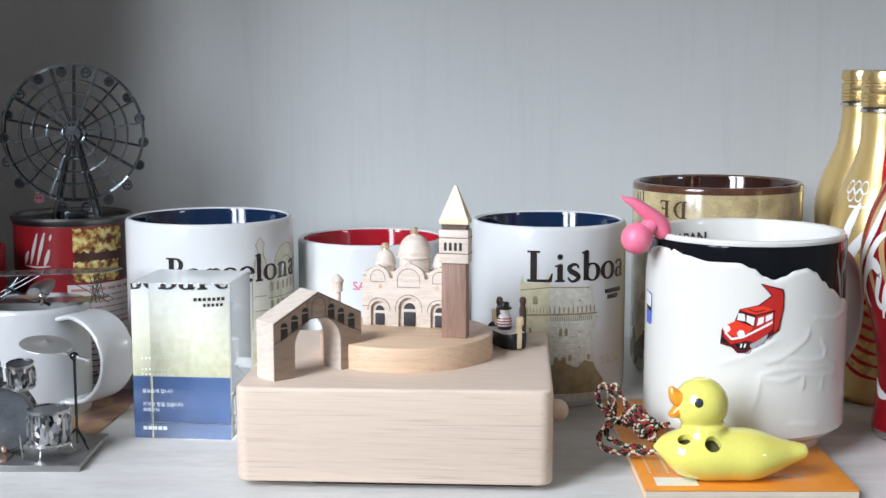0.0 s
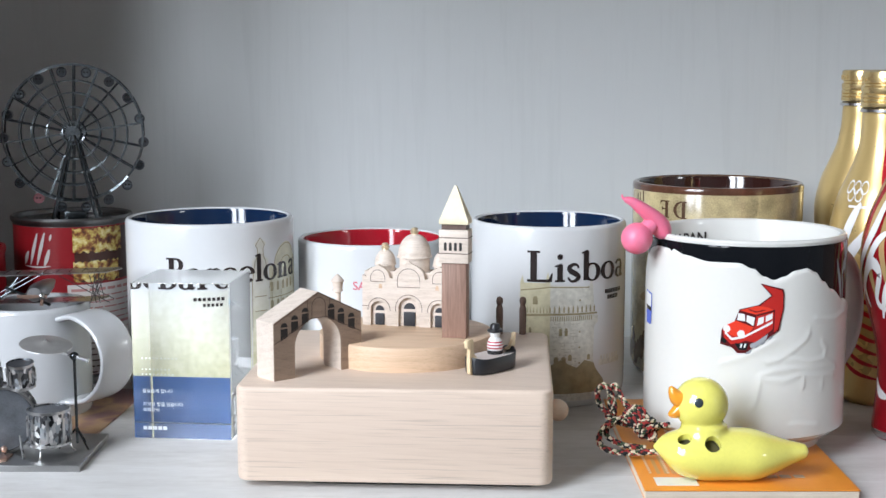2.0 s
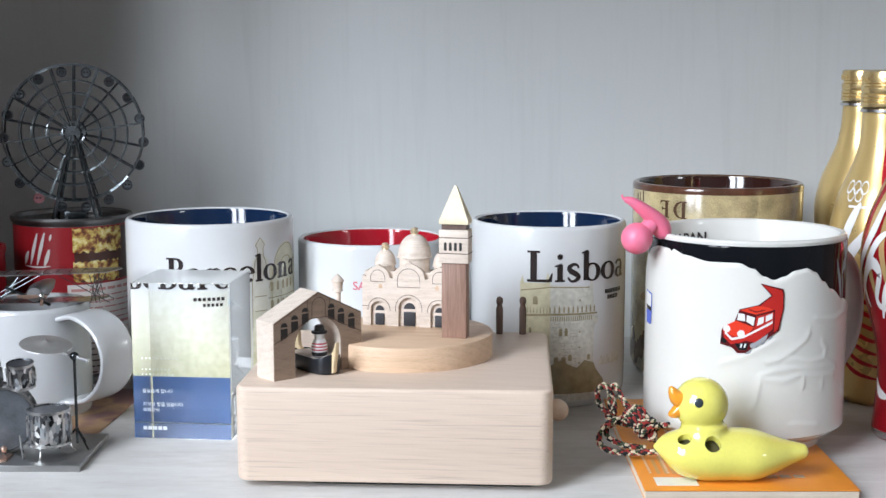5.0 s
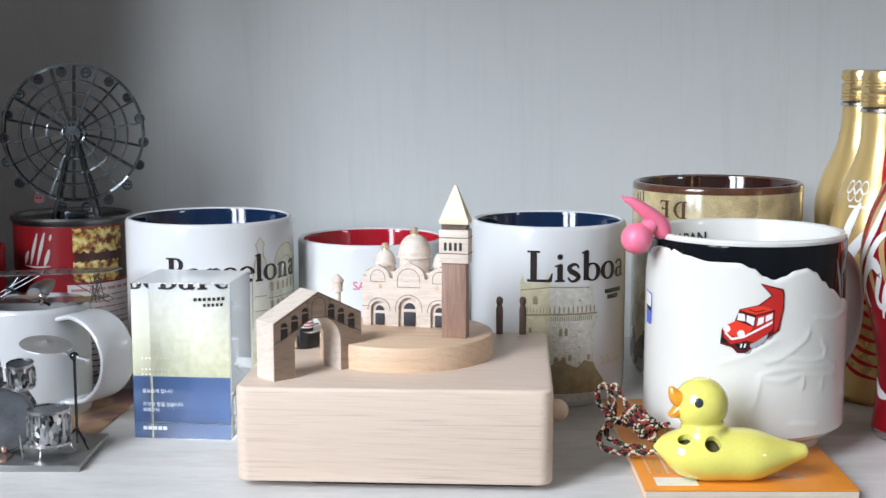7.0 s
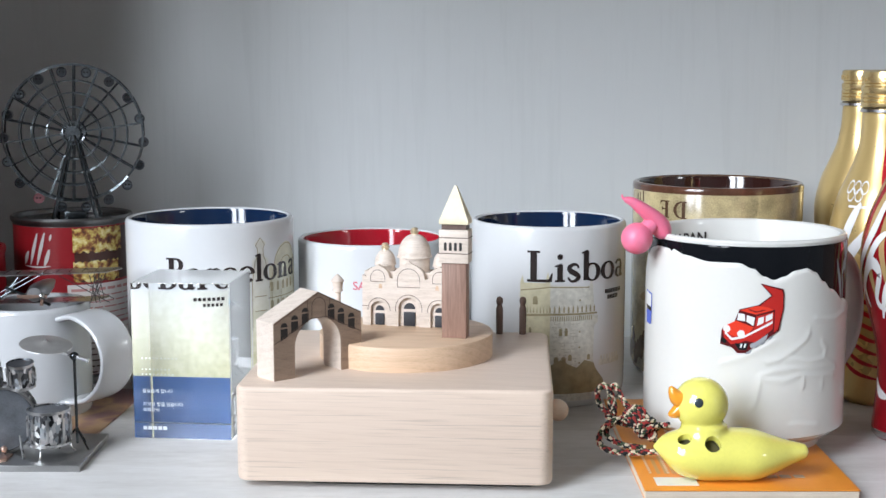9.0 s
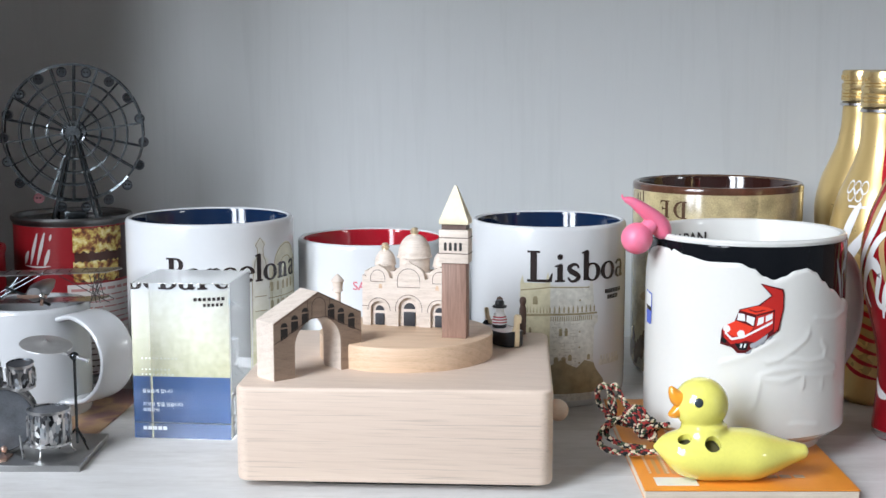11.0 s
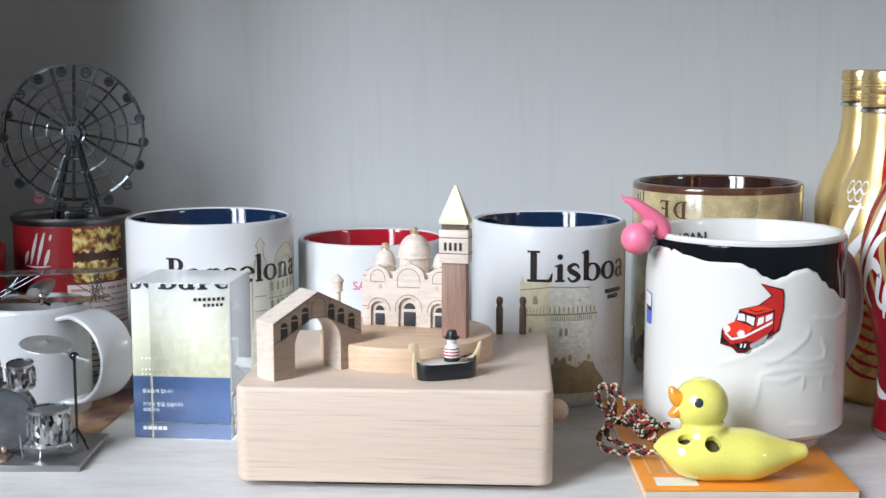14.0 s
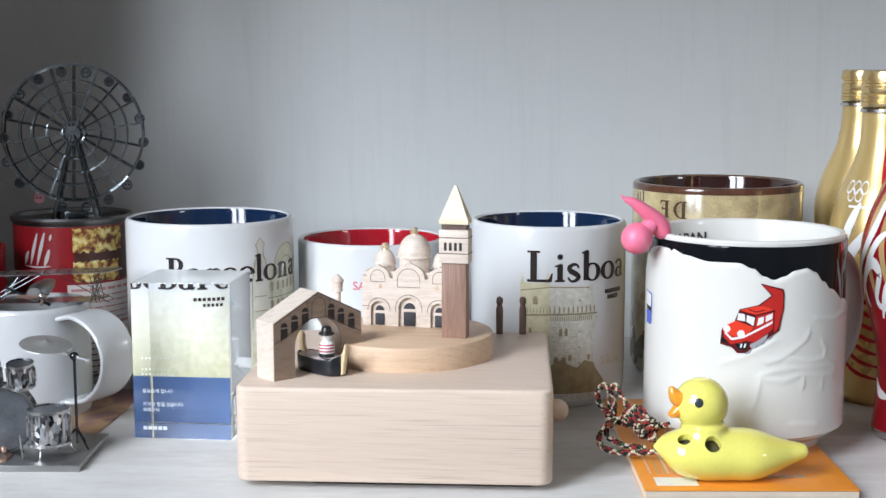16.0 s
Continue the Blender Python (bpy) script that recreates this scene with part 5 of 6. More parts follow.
for k in range(9):
    z = 18 + 6.4 * k
    part("red_dash", on_bottle(swoosh([(-80 + 4 * k, z + 6), (-55 + 4 * k, z + 2.5), (-28 + 4 * k, z - 1), (5 + 4 * k, z - 3)], 2.6)), B_RED, gold_b, flat=True)
red_c = bottle(0.2315, 0.640, ALU_RED, "red aluminium bottle with gold stripes and white flourishes")
for a0, w in ((-78, 7), (-58, 9), (-38, 7), (-16, 9), (6, 8), (30, 9)):
    part("gold_stripe", on_bottle(swoosh([(a0 + 14, 150), (a0 + 10, 132), (a0 + 2, 116), (a0 - 2, 100), (a0 + 4, 84), (a0 + 14, 68)], w)), B_GOLD, red_c, flat=True)
for pts, w in (([(-84, 76), (-66, 92), (-52, 106), (-44, 118), (-34, 110)], 8), ([(-74, 70), (-60, 84), (-46, 98), (-34, 104)], 6), ([(-60, 66), (-66, 76), (-52, 88), (-40, 84), (-46, 70), (-30, 66)], 6), ([(-40, 62), (-34, 74), (-22, 84), (-10, 92)], 7), ([(-72, 30), (-60, 24), (-40, 22)], 5)):
    part("white_flourish", on_bottle(swoosh(pts, w), 0.0005), B_WHITE, red_c, flat=True)
part("silver_foot", lathe([(0.0167, 0.0001), (0.0188, 0.0020), (0.0192, 0.0046), (0.0190, 0.0050)], 48), ALU, red_c)

# ---- the postcards on the shelf ----
card = thing("postcard", pose(-0.2150, 0.6890, 0, 0, 0, -4.0), "brown and violet printed postcard lying flat", "postcard")
m, nt, b = nodes_of("postcard_print")
no = add(nt, "ShaderNodeTexNoise", Scale=38.0, Detail=3.0)
nt.links.new(coords(nt, (1, 1, 1)), no.inputs["Vector"])
nt.links.new(ramp(nt, no.outputs[0], [(0.30, (0.10, 0.045, 0.06)), (0.45, (0.20, 0.10, 0.09)), (0.55, (0.42, 0.27, 0.14)), (0.68, (0.25, 0.13, 0.14))]), b.inputs["Base Color"])
b.inputs["Roughness"].default_value = 0.3
part("sheet", block(-0.046, 0.046, -0.049, 0.049, 0, 0.0008), m, card)

# ---- the small white cup with its broad handle ----
CARD_Z = 0.0008
CUP_GLAZE = plain("greyish_glaze", (0.53, 0.54, 0.55), 0.12, vary=0.02, scale=25, bump=0.012, coat=0.1)
cup = mug("white_cup", (-0.2169, 0.692), 0.0298, 0.0580, CUP_GLAZE, CUP_GLAZE, "small plain white ceramic cup with a broad handle", foot=0.97, wall=0.003, base=CARD_Z)
hp = glide([(0.0285, 0, 0.0525), (0.0395, 0, 0.0545), (0.0520, 0, 0.0490), (0.0589, 0, 0.0375), (0.0575, 0, 0.0245), (0.0470, 0, 0.0130), (0.0285, 0, 0.0085)], 6)
bm = bmesh.new()
rings = []
for i, p in enumerate(hp):
    d = (hp[min(i + 1, len(hp) - 1)] - hp[max(i - 1, 0)]).normalized()
    side = Vector((0, 1, 0))
    up = d.cross(side).normalized()
    rings.append([bm.verts.new(p + side * 0.0118 * math.copysign(abs(math.cos(t)) ** 0.4, math.cos(t)) + up * 0.0017 * math.copysign(abs(math.sin(t)) ** 0.7, math.sin(t))) for t in (2 * math.pi * k / 14 for k in range(14))])
for a, c in zip(rings, rings[1:]):
    for k in range(14):
        bm.faces.new((a[k], a[(k + 1) % 14], c[(k + 1) % 14], c[k]))
for v in bm.verts:
    v.co = pose(0, 0, 0, 0, 0, -47) @ v.co
part("handle", bm, CUP_GLAZE, cup, "broad white strap handle")

# ---- the soup can ----
CX, CY, CRAD, CH_ = -0.2179, 0.7775, 0.0335, 0.0962
can = thing("soup_can", pose(CX, CY, 0, 0, 0, -math.degrees(math.atan2(CX, CY))), "red and white labelled tin can with a food picture", "can")
TIN = plain("dull_tin", (0.20, 0.20, 0.20), 0.38, metal=1.0, vary=0.2)
C_RED = plain("can_red", (0.26, 0.008, 0.013), 0.35, vary=0.08, bump=0.02)
C_WHITE = plain("can_white", (0.60, 0.57, 0.54), 0.4, vary=0.05, bump=0.02)
C_TEXT = plain("can_text_red", (0.44, 0.20, 0.19), 0.4, bump=0)
C_DARK = plain("can_dark", (0.055, 0.018, 0.012), 0.4, bump=0)
part("body", lathe([(0, 0.002), (CRAD - 0.002, 0.002), (CRAD - 0.001, 0), (CRAD + 0.0004, 0.0006), (CRAD + 0.0006, 0.003), (CRAD - 0.0004, 0.0042), (CRAD - 0.0004, CH_ - 0.0044), (CRAD + 0.0010, CH_ - 0.003), (CRAD + 0.0014, CH_ - 0.0012), (CRAD + 0.0006, CH_), (CRAD - 0.001, CH_ - 0.0008), (CRAD - 0.0015, CH_ - 0.003), (CRAD - 0.004, CH_ - 0.0036), (0, CH_ - 0.0036)], 96), TIN, can, "dull tin body with a rolled rim")
part("label", lathe([(CRAD - 0.0001, 0.0060), (CRAD - 0.0001, CH_ - 0.0048)], 96), C_RED, can, "red paper label")
part("white_panel", wrap(sheet(rect(-0.004, 0.054, 0.0062, 0.0585)), CRAD + 0.0001, 0, 0), C_WHITE, can, flat=True)
part("picture", wrap(sheet(rect(0.0005, 0.054, 0.0600, 0.0905)), CRAD + 0.0001, 0, 0), C_DARK, can, "printed food picture", flat=True)
m, nt, b = nodes_of("food_print")
no = add(nt, "ShaderNodeTexNoise", Scale=210.0, Detail=4.0, Roughness=0.6)
nt.links.new(coords(nt, (1, 1, 1)), no.inputs["Vector"])
nt.links.new(ramp(nt, no.outputs[0], [(0.34, (0.05, 0.012, 0.006)), (0.44, (0.24, 0.08, 0.025)), (0.53, (0.56, 0.42, 0.10)), (0.64, (0.74, 0.66, 0.36))]), b.inputs["Base Color"])
b.inputs["Roughness"].default_value = 0.35
FOOD = m


def wavy(x0, x1, z0, z1, amp, n=22):
    low = [(x0 + (x1 - x0) * k / n, z0 + amp * math.sin(k * 1.9)) for k in range(n + 1)]
    high = [(x1 - (x1 - x0) * k / n, z1 + amp * 0.6 * math.sin(k * 2.3 + 1)) for k in range(n + 1)]
    return low + high


part("food", wrap(sheet(wavy(-0.0003, 0.031, 0.0770, 0.0905, 0.0009)), CRAD + 0.0002, 0, 0), FOOD, can, flat=True)
part("food", wrap(sheet(wavy(-0.0003, 0.028, 0.0605, 0.0715, 0.0011)), CRAD + 0.0002, 0, 0), FOOD, can, flat=True)
for pts, w in (([(-30.5, 70), (-29, 74), (-27.5, 77.5)], 0.0026), ([(-26, 69.8), (-23.4, 79), (-20.6, 88)], 0.0022), ([(-21.4, 69.8), (-18.8, 79), (-16, 88.4)], 0.0022), ([(-16.6, 69.6), (-15, 74), (-13.4, 79)], 0.0024), ([(-12.2, 87.5), (-13, 84)], 0.0014), ([(-31, 69.2), (-22, 68.6), (-13, 69.4)], 0.0010)):
    part("white_script", wrap(swoosh([(a * MM, c * MM) for a, c in pts], w), CRAD + 0.00015, 0, 0), C_WHITE, can, flat=True)
for k in range(15):
    z = 0.0545 - 0.0034 * k
    x = -0.002
    while x < 0.048:
        w = rng.uniform(0.003, 0.009)
        part("text_bar", wrap(sheet(rect(x, x + w, z, z + (0.0016 if k in (0, 6) else 0.0008))), CRAD + 0.0002, 0, 0), C_TEXT if k < 8 else plain("can_text_grey", (0.22, 0.21, 0.21), 0.4, bump=0) if k == 8 and x < 0 else C_TEXT if k < 8 else C_DARK, can, flat=True)
        x += w + 0.0012

tin = thing("red_tin", pose(-0.2750, 0.7300, 0), "dark red round tin beside the soup can", "tin")
part("body", lathe([(0, 0.001), (0.030, 0.001), (0.0312, 0), (0.0316, 0.002), (0.0310, 0.004), (0.0310, 0.078), (0.0318, 0.080), (0.0314, 0.0825), (0.0300, 0.0820), (0.0295, 0.080), (0, 0.080)], 64), C_RED, tin)

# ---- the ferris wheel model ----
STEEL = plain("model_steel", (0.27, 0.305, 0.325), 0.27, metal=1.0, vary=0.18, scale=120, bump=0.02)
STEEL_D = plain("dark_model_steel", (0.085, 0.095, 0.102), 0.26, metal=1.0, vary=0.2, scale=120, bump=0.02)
wheel = thing("ferris_wheel", pose(-0.2146, 0.7765, CH_ - 0.0036, 0, 0, 9), "dark steel model ferris wheel standing on a tin can", "model")
HZ, WR = 0.0505, 0.0400


glint = random.Random(11)


def flat_ring(r0, r1, y, th, n=72, bm=None):
    """A cut sheet-metal ring upright in the wheel's plane, bent a little differently from spoke to spoke."""
    bm = bm or bmesh.new()
    per = n // 18
    for s0 in range(18):
        lean = glint.uniform(-0.30, 0.30)
        rr_ = []
        for i in range(per + 1):
            a = 2 * math.pi * (s0 * per + i) / n
            rr_.append([bm.verts.new((r * math.cos(a), y + dy + lean * (r - (r0 + r1) / 2), HZ + r * math.sin(a))) for r, dy in ((r0, 0), (r1, 0), (r1, th), (r0, th))])
        for p, q in zip(rr_, rr_[1:]):
            for k in range(4):
                bm.faces.new((p[k], q[k], q[(k + 1) % 4], p[(k + 1) % 4]))
    return bm


# the rear rim and rings get the darker steel, shading the far side by colour
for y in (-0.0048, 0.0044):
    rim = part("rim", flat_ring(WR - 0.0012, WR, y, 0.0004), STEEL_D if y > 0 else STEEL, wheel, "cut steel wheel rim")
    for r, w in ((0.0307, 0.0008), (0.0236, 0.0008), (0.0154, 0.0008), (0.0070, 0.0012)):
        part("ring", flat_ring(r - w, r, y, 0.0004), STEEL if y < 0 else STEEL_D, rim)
    for k in range(18):
        a = 2 * math.pi * (k + 0.4) / 18
        bm = block(0.004, WR - 0.0006, -0.0002, 0.0002, -0.0004, 0.0004)
        part("spoke", lay(bm, Matrix.Translation((0, y + 0.0002, HZ)) @ Matrix.Rotation(-a, 4, "Y") @ Matrix.Rotation(glint.uniform(-0.16, 0.16), 4, "X")), STEEL_D if k % 3 else STEEL, rim)
for k in range(18):
    a = 2 * math.pi * (k + 0.4) / 18
    for r in (WR - 0.0008, 0.0222):
        c = Vector((r * math.cos(a), 0, HZ + r * math.sin(a)))
        part("cross_bar", tube([c + Vector((0, -0.0046, 0)), c + Vector((0, 0.0046, 0))], 0.00035, 6), STEEL, wheel)
CABIN_PINK = plain("pink_steel", (0.55, 0.24, 0.26), 0.3, metal=0.8)
CABIN_LIGHT = plain("cabin_bright_steel", (0.55, 0.55, 0.56), 0.3, metal=1.0)
CABIN_GREY = plain("cabin_steel", (0.12, 0.125, 0.135), 0.3, metal=1.0)
for k in range(18):
    a = 2 * math.pi * (k + 0.9) / 18
    c = Vector((0.0396 * math.cos(a), 0, HZ + 0.0396 * math.sin(a) - 0.0042))
    cm = Matrix.Translation(c)
    bm = lathe([(0.0022, -0.0024), (0.0030, -0.0024), (0.0030, 0.0024), (0.0022, 0.0024), (0.0022, -0.0024)], 20, None, cm @ pose(0, 0, 0, 90))
    cab = part("cabin", bm, CABIN_PINK if k == 11 else CABIN_GREY, wheel, "small round steel cabin")
    part("cabin_side", lay(lathe([(0, -0.0003), (0.0023, -0.0003), (0.0023, 0.0003), (0, 0.0003)], 20), cm @ pose(0, -0.0018, 0, 90 + glint.uniform(-14, 14), glint.uniform(-14, 14), 0)), CABIN_PINK if k == 11 else (STEEL, STEEL_D, CABIN_GREY)[k % 3], cab)
    part("hanger", tube([c + Vector((0, 0, 0.0028)), c + Vector((0, 0, 0.0042))], 0.0003, 6), STEEL, cab)
    for sx in (-0.0009, 0.0009):
        part("window", lay(lathe([(0, 0), (0.0006, 0), (0.0006, 0.0003), (0, 0.0003)], 10), cm @ pose(sx, -0.0023, 0.0003, 90)), INK, cab)
part("hub", lay(lathe([(0, -0.0068), (0.0038, -0.0068), (0.0042, -0.0063), (0.0042, -0.0050), (0.0030, -0.0048), (0.0030, 0.0048), (0.0042, 0.0050), (0.0042, 0.0068), (0, 0.0068)], 32), Matrix.Translation((0, 0, HZ)) @ pose(0, 0, 0, 90)), STEEL, wheel, "round steel hub")
for sy in (-1, 1):
    for sx in (-1, 1):
        foot = Vector((sx * 0.0125, sy * 0.0115, 0.0006))
        head = Vector((sx * 0.0012, sy * 0.0064, HZ - 0.001))
        d = (head - foot)
        bm = prism([(-0.0011, 0), (0.0011, 0), (0.0008, d.length), (-0.0008, d.length)], -0.0006, 0.0006)
        part("leg", lay(bm, Matrix.Translation(foot) @ d.to_track_quat("Z", "Y").to_matrix().to_4x4()), STEEL_D, wheel, "slanted steel support leg")
part("base_plate", block(-0.0185, 0.0185, -0.0150, 0.0150, 0, 0.0006, bevel=0.0001), STEEL_D, wheel)
part("stair_block", block(-0.006, 0.006, -0.0085, 0.006, 0.0006, 0.0052, bevel=0.0002), STEEL_D, wheel)

# ---- the biplane model lying on the cup ----
CUP_TOP = CARD_Z + 0.0580
plane = thing("model_biplane", pose(-0.2170, 0.692, CUP_TOP, 0, 0, 4), "silver steel model biplane resting on a white cup", "model")
SIL = plain("bright_model_steel", (0.50, 0.50, 0.50), 0.28, metal=1.0, vary=0.12, scale=200, bump=0.02)
COPPER = plain("copper_tint_steel", (0.62, 0.42, 0.33), 0.3, metal=1.0, vary=0.1)


def wing(z, x0, x1, y0, y1, rise):
    n = 18
    tip = [(x1 - (y1 - y0) * 0.4 + (y1 - y0) * 0.4 * math.sin(math.pi * k / n), y0 + (y1 - y0) * k / n) for k in range(n + 1)]
    out = [(x0, y0)] + tip + [(x0, y1)]
    bm = prism(out, z, z + 0.0005, axis="z")
    for v in bm.verts:
        v.co.z += rise * (v.co.x - x0) / (x1 - x0) + 0.0007 * (1 - ((v.co.y - (y0 + y1) / 2) / ((y1 - y0) / 2)) ** 2)
    return bm


up = part("upper_wing", wing(0.0152, -0.040, 0.0490, -0.0170, 0.0000, 0.0022), SIL, plane, "long steel upper wing")
for k in range(12):
    part("rib", block(-0.036 + 0.0066 * k, -0.0358 + 0.0066 * k, -0.0168, -0.0003, 0.01640 + 0.00016 * k, 0.01665 + 0.00016 * k), STEEL_D, up)
low = part("lower_wing", wing(0.0004, -0.040, 0.0420, -0.0150, 0.0005, 0.0016), SIL, plane, "steel lower wing")
# right struts in flat dark colour for unlit metal, rear ones shaded with darker steel
for x0, x1 in ((-0.038, -0.016), (-0.016, -0.036), (-0.014, -0.002), (0.0434, 0.0177), (0.0335, 0.0365), (0.0365, 0.0335), (0.0385, 0.0355), (0.0335, 0.0400)):
    for y in (-0.0150, -0.0030):
        part("strut", tube([(x0, y, 0.0014), (x1, y, 0.0160)], 0.00024, 6), INK if x0 > 0.03 else STEEL if y < -0.01 else STEEL_D, plane)
for x0, z0, x1, z1, r in ((-0.0230, -0.0010, 0.0105, 0.0172, 0.0003), (-0.0091, 0.0102, 0.0134, 0.0006, 0.0007), (-0.0230, -0.0045 + 0.006, 0.0045, 0.0163, 0.0003)):
    part("strut", tube([(x0, -0.0160, z0), (x1, -0.0160, z1)], r, 8), STEEL_D, plane, "thin steel strut")
part("fuselage", lay(lathe([(0, -0.002), (0.0036, -0.0018), (0.0046, 0.001), (0.0050, 0.006), (0.0048, 0.012), (0.0034, 0.030), (0.0014, 0.042), (0, 0.043)], 20), pose(0.006, -0.0170, 0.0066, -90, 0, 0)), plain("grey_model_steel", (0.27, 0.27, 0.275), 0.4, metal=0.9, vary=0.12), plane, "tapering steel fuselage")
prop = part("propeller", prism([(-0.0120, -0.0007), (-0.006, -0.0012), (0.0, -0.0005), (0.003, -0.0012), (0.003, 0.0008), (0.0, 0.0006), (-0.006, 0.0009), (-0.0120, 0.0008)], -0.0218, -0.0214, m=pose(0.010, 0, 0.0062)), COPPER, plane, "copper-tinted propeller")
part("spinner", ball((0.0105, -0.0218, 0.0062), 0.0016), SIL, prop)
part("wheel_strut", tube([(0.0105, -0.0200, 0.0056), (0.0095, -0.0195, 0.0012)], 0.0009, 8), COPPER, plane)

# ---- the drum kit model ----
kit = thing("model_drum_kit", pose(-0.2000, 0.6080, 0), "shiny steel model drum kit on a metal base plate", "model")
m, nt, b = nodes_of("patterned_steel")
vo = add(nt, "ShaderNodeTexVoronoi", Scale=640.0)
nt.links.new(coords(nt, (1, 1, 0.6)), vo.inputs["Vector"])
sep = nt.nodes.new("ShaderNodeSeparateColor")
nt.links.new(vo.outputs["Color"], sep.inputs[0])
nt.links.new(ramp(nt, sep.outputs[0], [(0.0, (0.015, 0.015, 0.017)), (0.25, (0.07, 0.07, 0.075)), (0.40, (0.24, 0.25, 0.27)), (0.62, (0.34, 0.37, 0.39)), (0.80, (0.42, 0.40, 0.40)), (0.95, (0.85, 0.84, 0.83))]), b.inputs["Base Color"])
b.inputs["Metallic"].default_value, b.inputs["Roughness"].default_value = 0.9, 0.28
bumped(nt, b, vo.outputs["Distance"], 0.25, 0.0005)
PATT = m
SKIN = plain("brushed_drumhead", (0.22, 0.235, 0.26), 0.42, metal=0.9, vary=0.35, scale=130)
part("base_plate", block(-0.060, 0.0358, -0.0257, 0.0275, 0, 0.0030, bevel=0.0002), plain("brushed_plate", (0.36, 0.36, 0.355), 0.36, metal=0.9, vary=0.08, scale=80), kit, "flat brushed steel base plate")


def drum(name, c, r, h, tilt, label, turn=0):
    mtx = Matrix.Translation(c) @ pose(0, 0, 0, tilt[0], tilt[1], turn)
    d = part(name, lay(lathe([(r * 0.99, 0), (r, 0.0002), (r, h), (r * 0.99, h)], 40), mtx), PATT, kit, label)
    part("drumhead", lay(lathe([(0, h - 0.0004), (r * 0.98, h - 0.0004)], 40), mtx), SKIN, d, "grey metal drumhead")
    part("bottom_head", lay(lathe([(0, 0.0004), (r * 0.98, 0.0004)], 40), mtx), SKIN, d)
    for z in (0.0, h - 0.0008):
        part("hoop", lay(lathe([(r * 1.005, z - 0.0003), (r * 1.06, z - 0.0003), (r * 1.06, z + 0.0010), (r * 1.005, z + 0.0010), (r * 1.005, z - 0.0003)], 40), mtx), SIL, d)
    for k in range(8):
        a = 2 * math.pi * k / 8 + 0.2
        part("lug", lay(block(-0.0006, 0.0006, -0.0004, 0.0006, h * 0.2, h * 0.8, bevel=0.0001), mtx @ pose((r + 0.0002) * math.cos(a), (r + 0.0002) * math.sin(a), 0, 0, 0, math.degrees(a) - 90)), SIL, d)
    return d


drum("floor_tom", (0.0170, -0.0060, 0.0082), 0.0094, 0.0162, (0, 0), "patterned steel floor tom")
for a in (20, 140, 260):
    c = Vector((0.0170 + 0.0096 * math.cos(radians(a)), -0.0060 + 0.0096 * math.sin(radians(a)), 0))
    part("tom_leg", tube(glide([(c.x, c.y, 0.0120), (c.x, c.y, 0.0060), (c.x + 0.0006 * math.cos(radians(a)), c.y, 0.0045), (c.x + 0.002 * math.cos(radians(a)), c.y + 0.001 * math.sin(radians(a)), 0.0032)], 4), 0.0004, 6), SIL, kit)
drum("bass_drum", (-0.0045, -0.0080, 0.0190), 0.0148, 0.0135, (-90, 0), "large steel bass drum", turn=14)
drum("tom", (0.0042, -0.0030, 0.0342), 0.0059, 0.0115, (8, 0), "patterned steel rack tom")
drum("tom", (-0.0112, -0.0030, 0.0342), 0.0059, 0.0110, (8, 0), "patterned steel rack tom")
part("tom_bracket", tube([(-0.004, 0.001, 0.0310), (0.0005, 0.0005, 0.0400)], 0.0007, 8), SIL, kit)
for x0, x1 in ((-0.0140, -0.0175), (0.0040, 0.0075)):
    part("spur", tube([(x0, -0.0085, 0.0120), (x1, -0.0160, 0.0032)], 0.0006, 8), SIL, kit)
part("pedal", block(-0.0045, 0.0010, -0.0200, -0.0100, 0.0031, 0.0042, bevel=0.0003), COPPER, kit, "small copper-tinted pedal")
part("beater", ball((-0.0015, -0.0150, 0.0075), 0.0016), COPPER, kit)
part("pedal_post", tube([(-0.0015, -0.0130, 0.0040), (-0.0015, -0.0150, 0.0070)], 0.0004, 6), SIL, kit)
stand_x, stand_y = 0.0270, 0.0040
stand = part("cymbal_stand", tube([(stand_x, stand_y, 0.0050), (stand_x, stand_y, 0.0465)], 0.0007, 10), STEEL_D, kit, "slim steel cymbal stand")
part("clamp", ball((stand_x, stand_y, 0.0470), 0.0021), STEEL_D, stand)
part("boom", tube([(stand_x + 0.0072, stand_y - 0.001, 0.0448), (stand_x - 0.0135, stand_y, 0.0515)], 0.0010, 8), SIL, stand)
for a in (-40, 80, 200):
    part("stand_leg", tube([(stand_x, stand_y, 0.0125), (stand_x + 0.0085 * math.cos(radians(a)), stand_y + 0.0085 * math.sin(radians(a)), 0.0033)], 0.0005, 6), STEEL_D, stand)
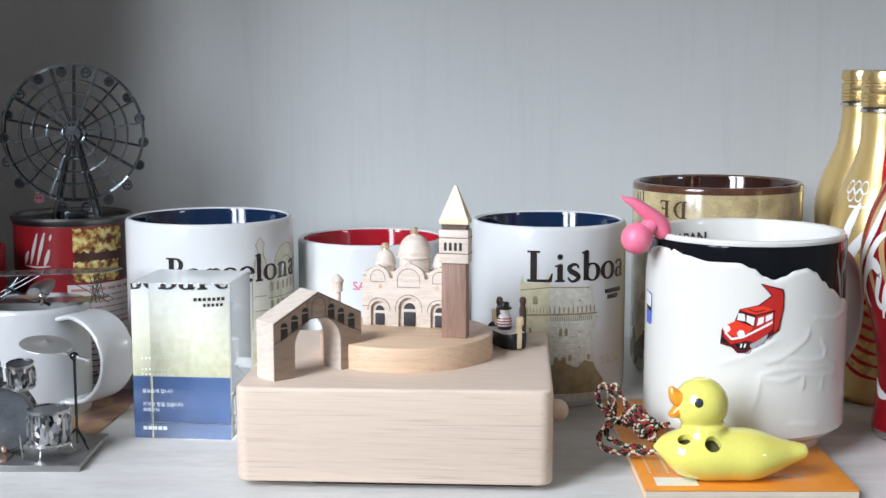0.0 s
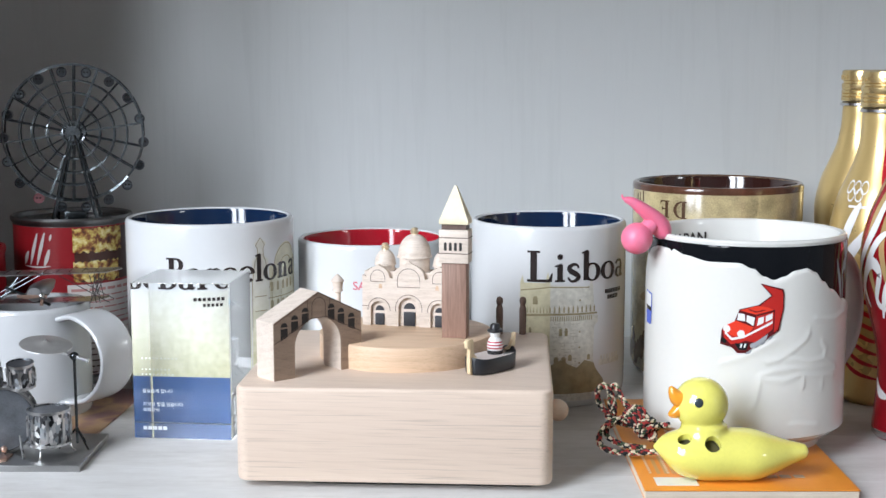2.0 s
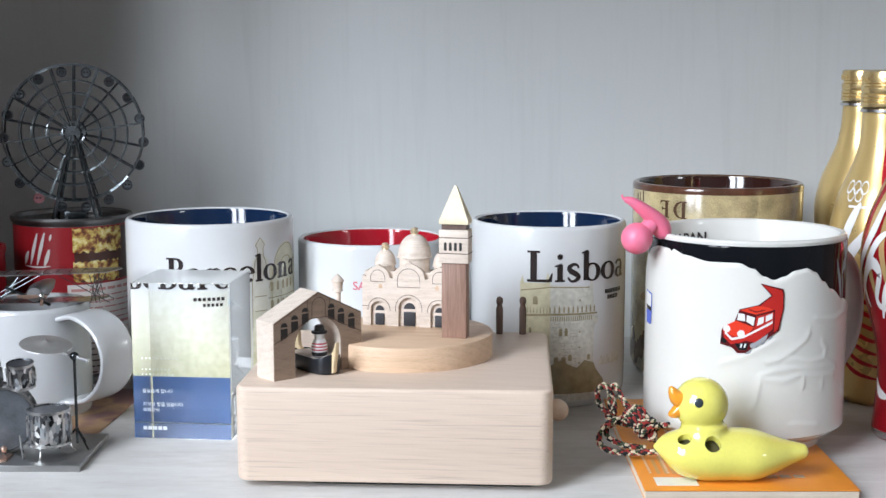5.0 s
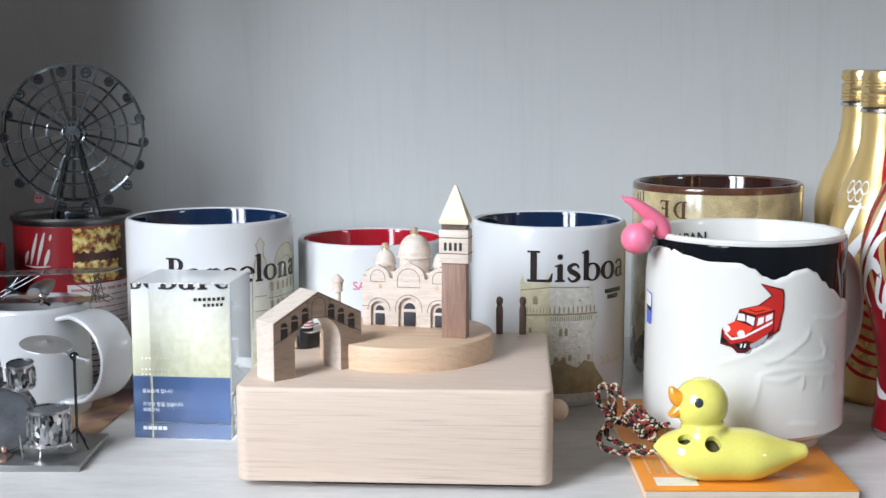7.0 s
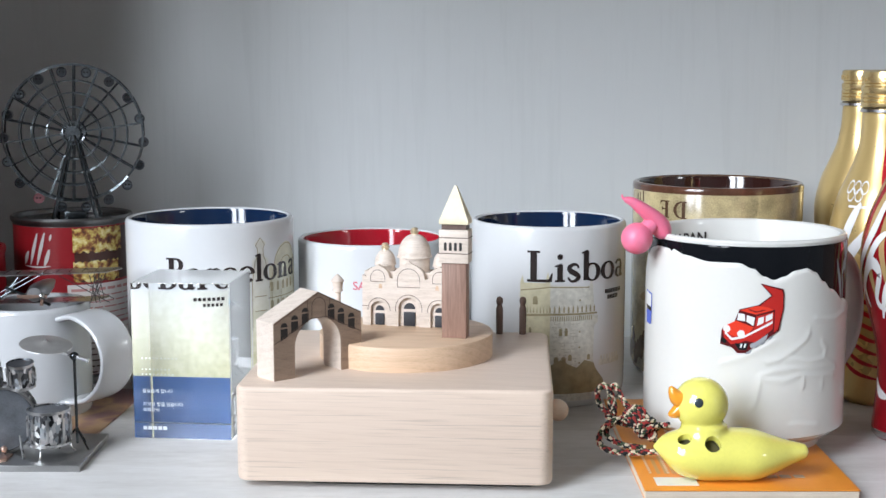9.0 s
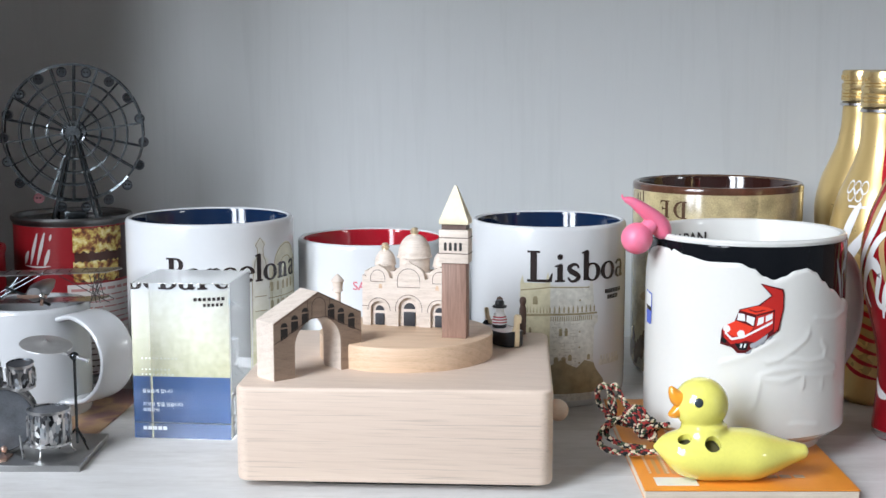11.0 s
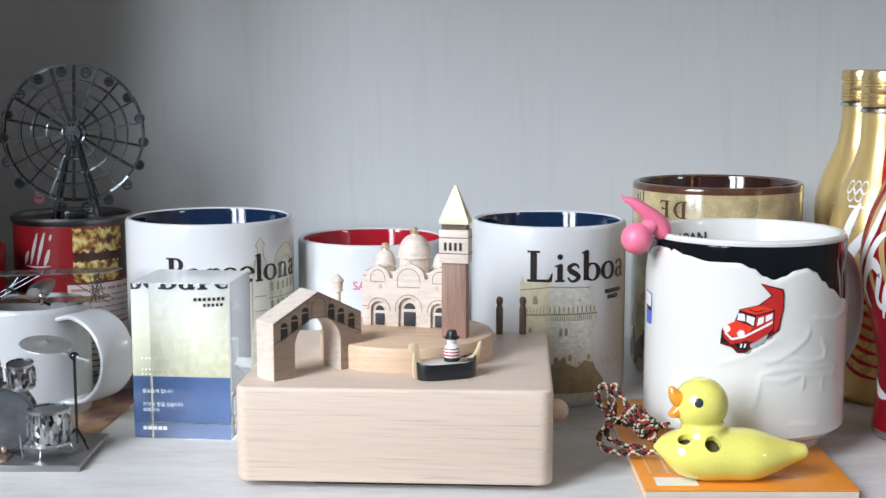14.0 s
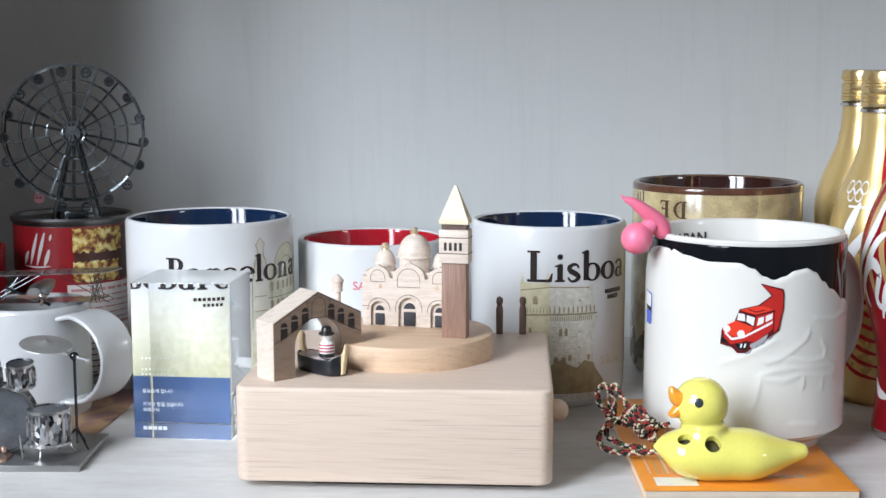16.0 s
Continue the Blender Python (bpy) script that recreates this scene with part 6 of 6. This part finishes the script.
cym = part("cymbal", lay(lathe([(0.0004, 0.0012), (0.0015, 0.0010), (0.0024, 0.0004), (0.0080, 0), (0.0120, -0.0007), (0.0121, -0.0009), (0.0080, -0.0003), (0.0024, 0.0001), (0.0004, 0.0009)], 48), pose(stand_x - 0.0130, stand_y, 0.0532, 8, 8, 0)), plain("brushed_cymbal", (0.58, 0.575, 0.56), 0.42, metal=0.7, vary=0.15, scale=150), kit, "brushed round cymbal")
part("wing_nut", ball((stand_x - 0.0130, stand_y, 0.0545), 0.0007), SIL, cym)

# ---- the clear award block ----
AW, AD, AH = 0.0485, 0.0435, 0.0776
award = thing("award_block", pose(-0.1256, 0.6570, 0, 0, 0, -5.5), "clear acrylic award block with a blue printed base", "award")
acrylic = part("block", block(-AW / 2, AW / 2, -AD / 2, AD / 2, 0.0003, AH, bevel=0.00015), clear("acrylic", 1.49, (0.97, 0.99, 0.99)), award, "clear polished acrylic block", flat=True)
acrylic.visible_shadow = False
A_BLUE = plain("award_blue", (0.021, 0.054, 0.145), 0.4, vary=0.12, scale=40, bump=0)
part("blue_print", block(-AW / 2 + 0.0006, AW / 2 - 0.0006, AD / 2 + 0.0002, AD / 2 + 0.0004, 0.0006, 0.0245), A_BLUE, award, "blue printed panel on the back")
A_WHITE = plain("award_white", (0.70, 0.72, 0.72), 0.5, vary=0.05, bump=0)
AF = pose(0, -AD / 2 - 0.0001, 0, 90)
for words, z in (("풍요롭게 합니다", 0.0232), ("지식의 힘을 믿습니다", 0.0166), ("파워지식", 0.0138)):
    part("writing", lay(lettering(words, 0.0023, 0.00002), AF @ Matrix.Translation((-AW / 2 + 0.0045, z, 0))), A_WHITE, award, "small white printed line", flat=True)
for k in range(5):
    part("logo_bar", block(-AW / 2 + 0.0045 + 0.0025 * k, -AW / 2 + 0.0064 + 0.0025 * k, -AD / 2 - 0.0002, -AD / 2 - 0.00008, 0.0046, 0.0064), A_WHITE, award)
A_FAINT = plain("award_faint", (0.58, 0.60, 0.56), 0.5, vary=0.05, bump=0)
for z, w in ((0.0400, 0.0185), (0.0345, 0.0150), (0.0320, 0.0170)):
    x = -AW / 2 + 0.0045
    while x < -AW / 2 + 0.0045 + w:
        part("faint_bar", block(x, x + 0.0008, -AD / 2 - 0.0002, -AD / 2 - 0.00008, z, z + 0.0008), A_FAINT, award)
        x += 0.0019

motions()
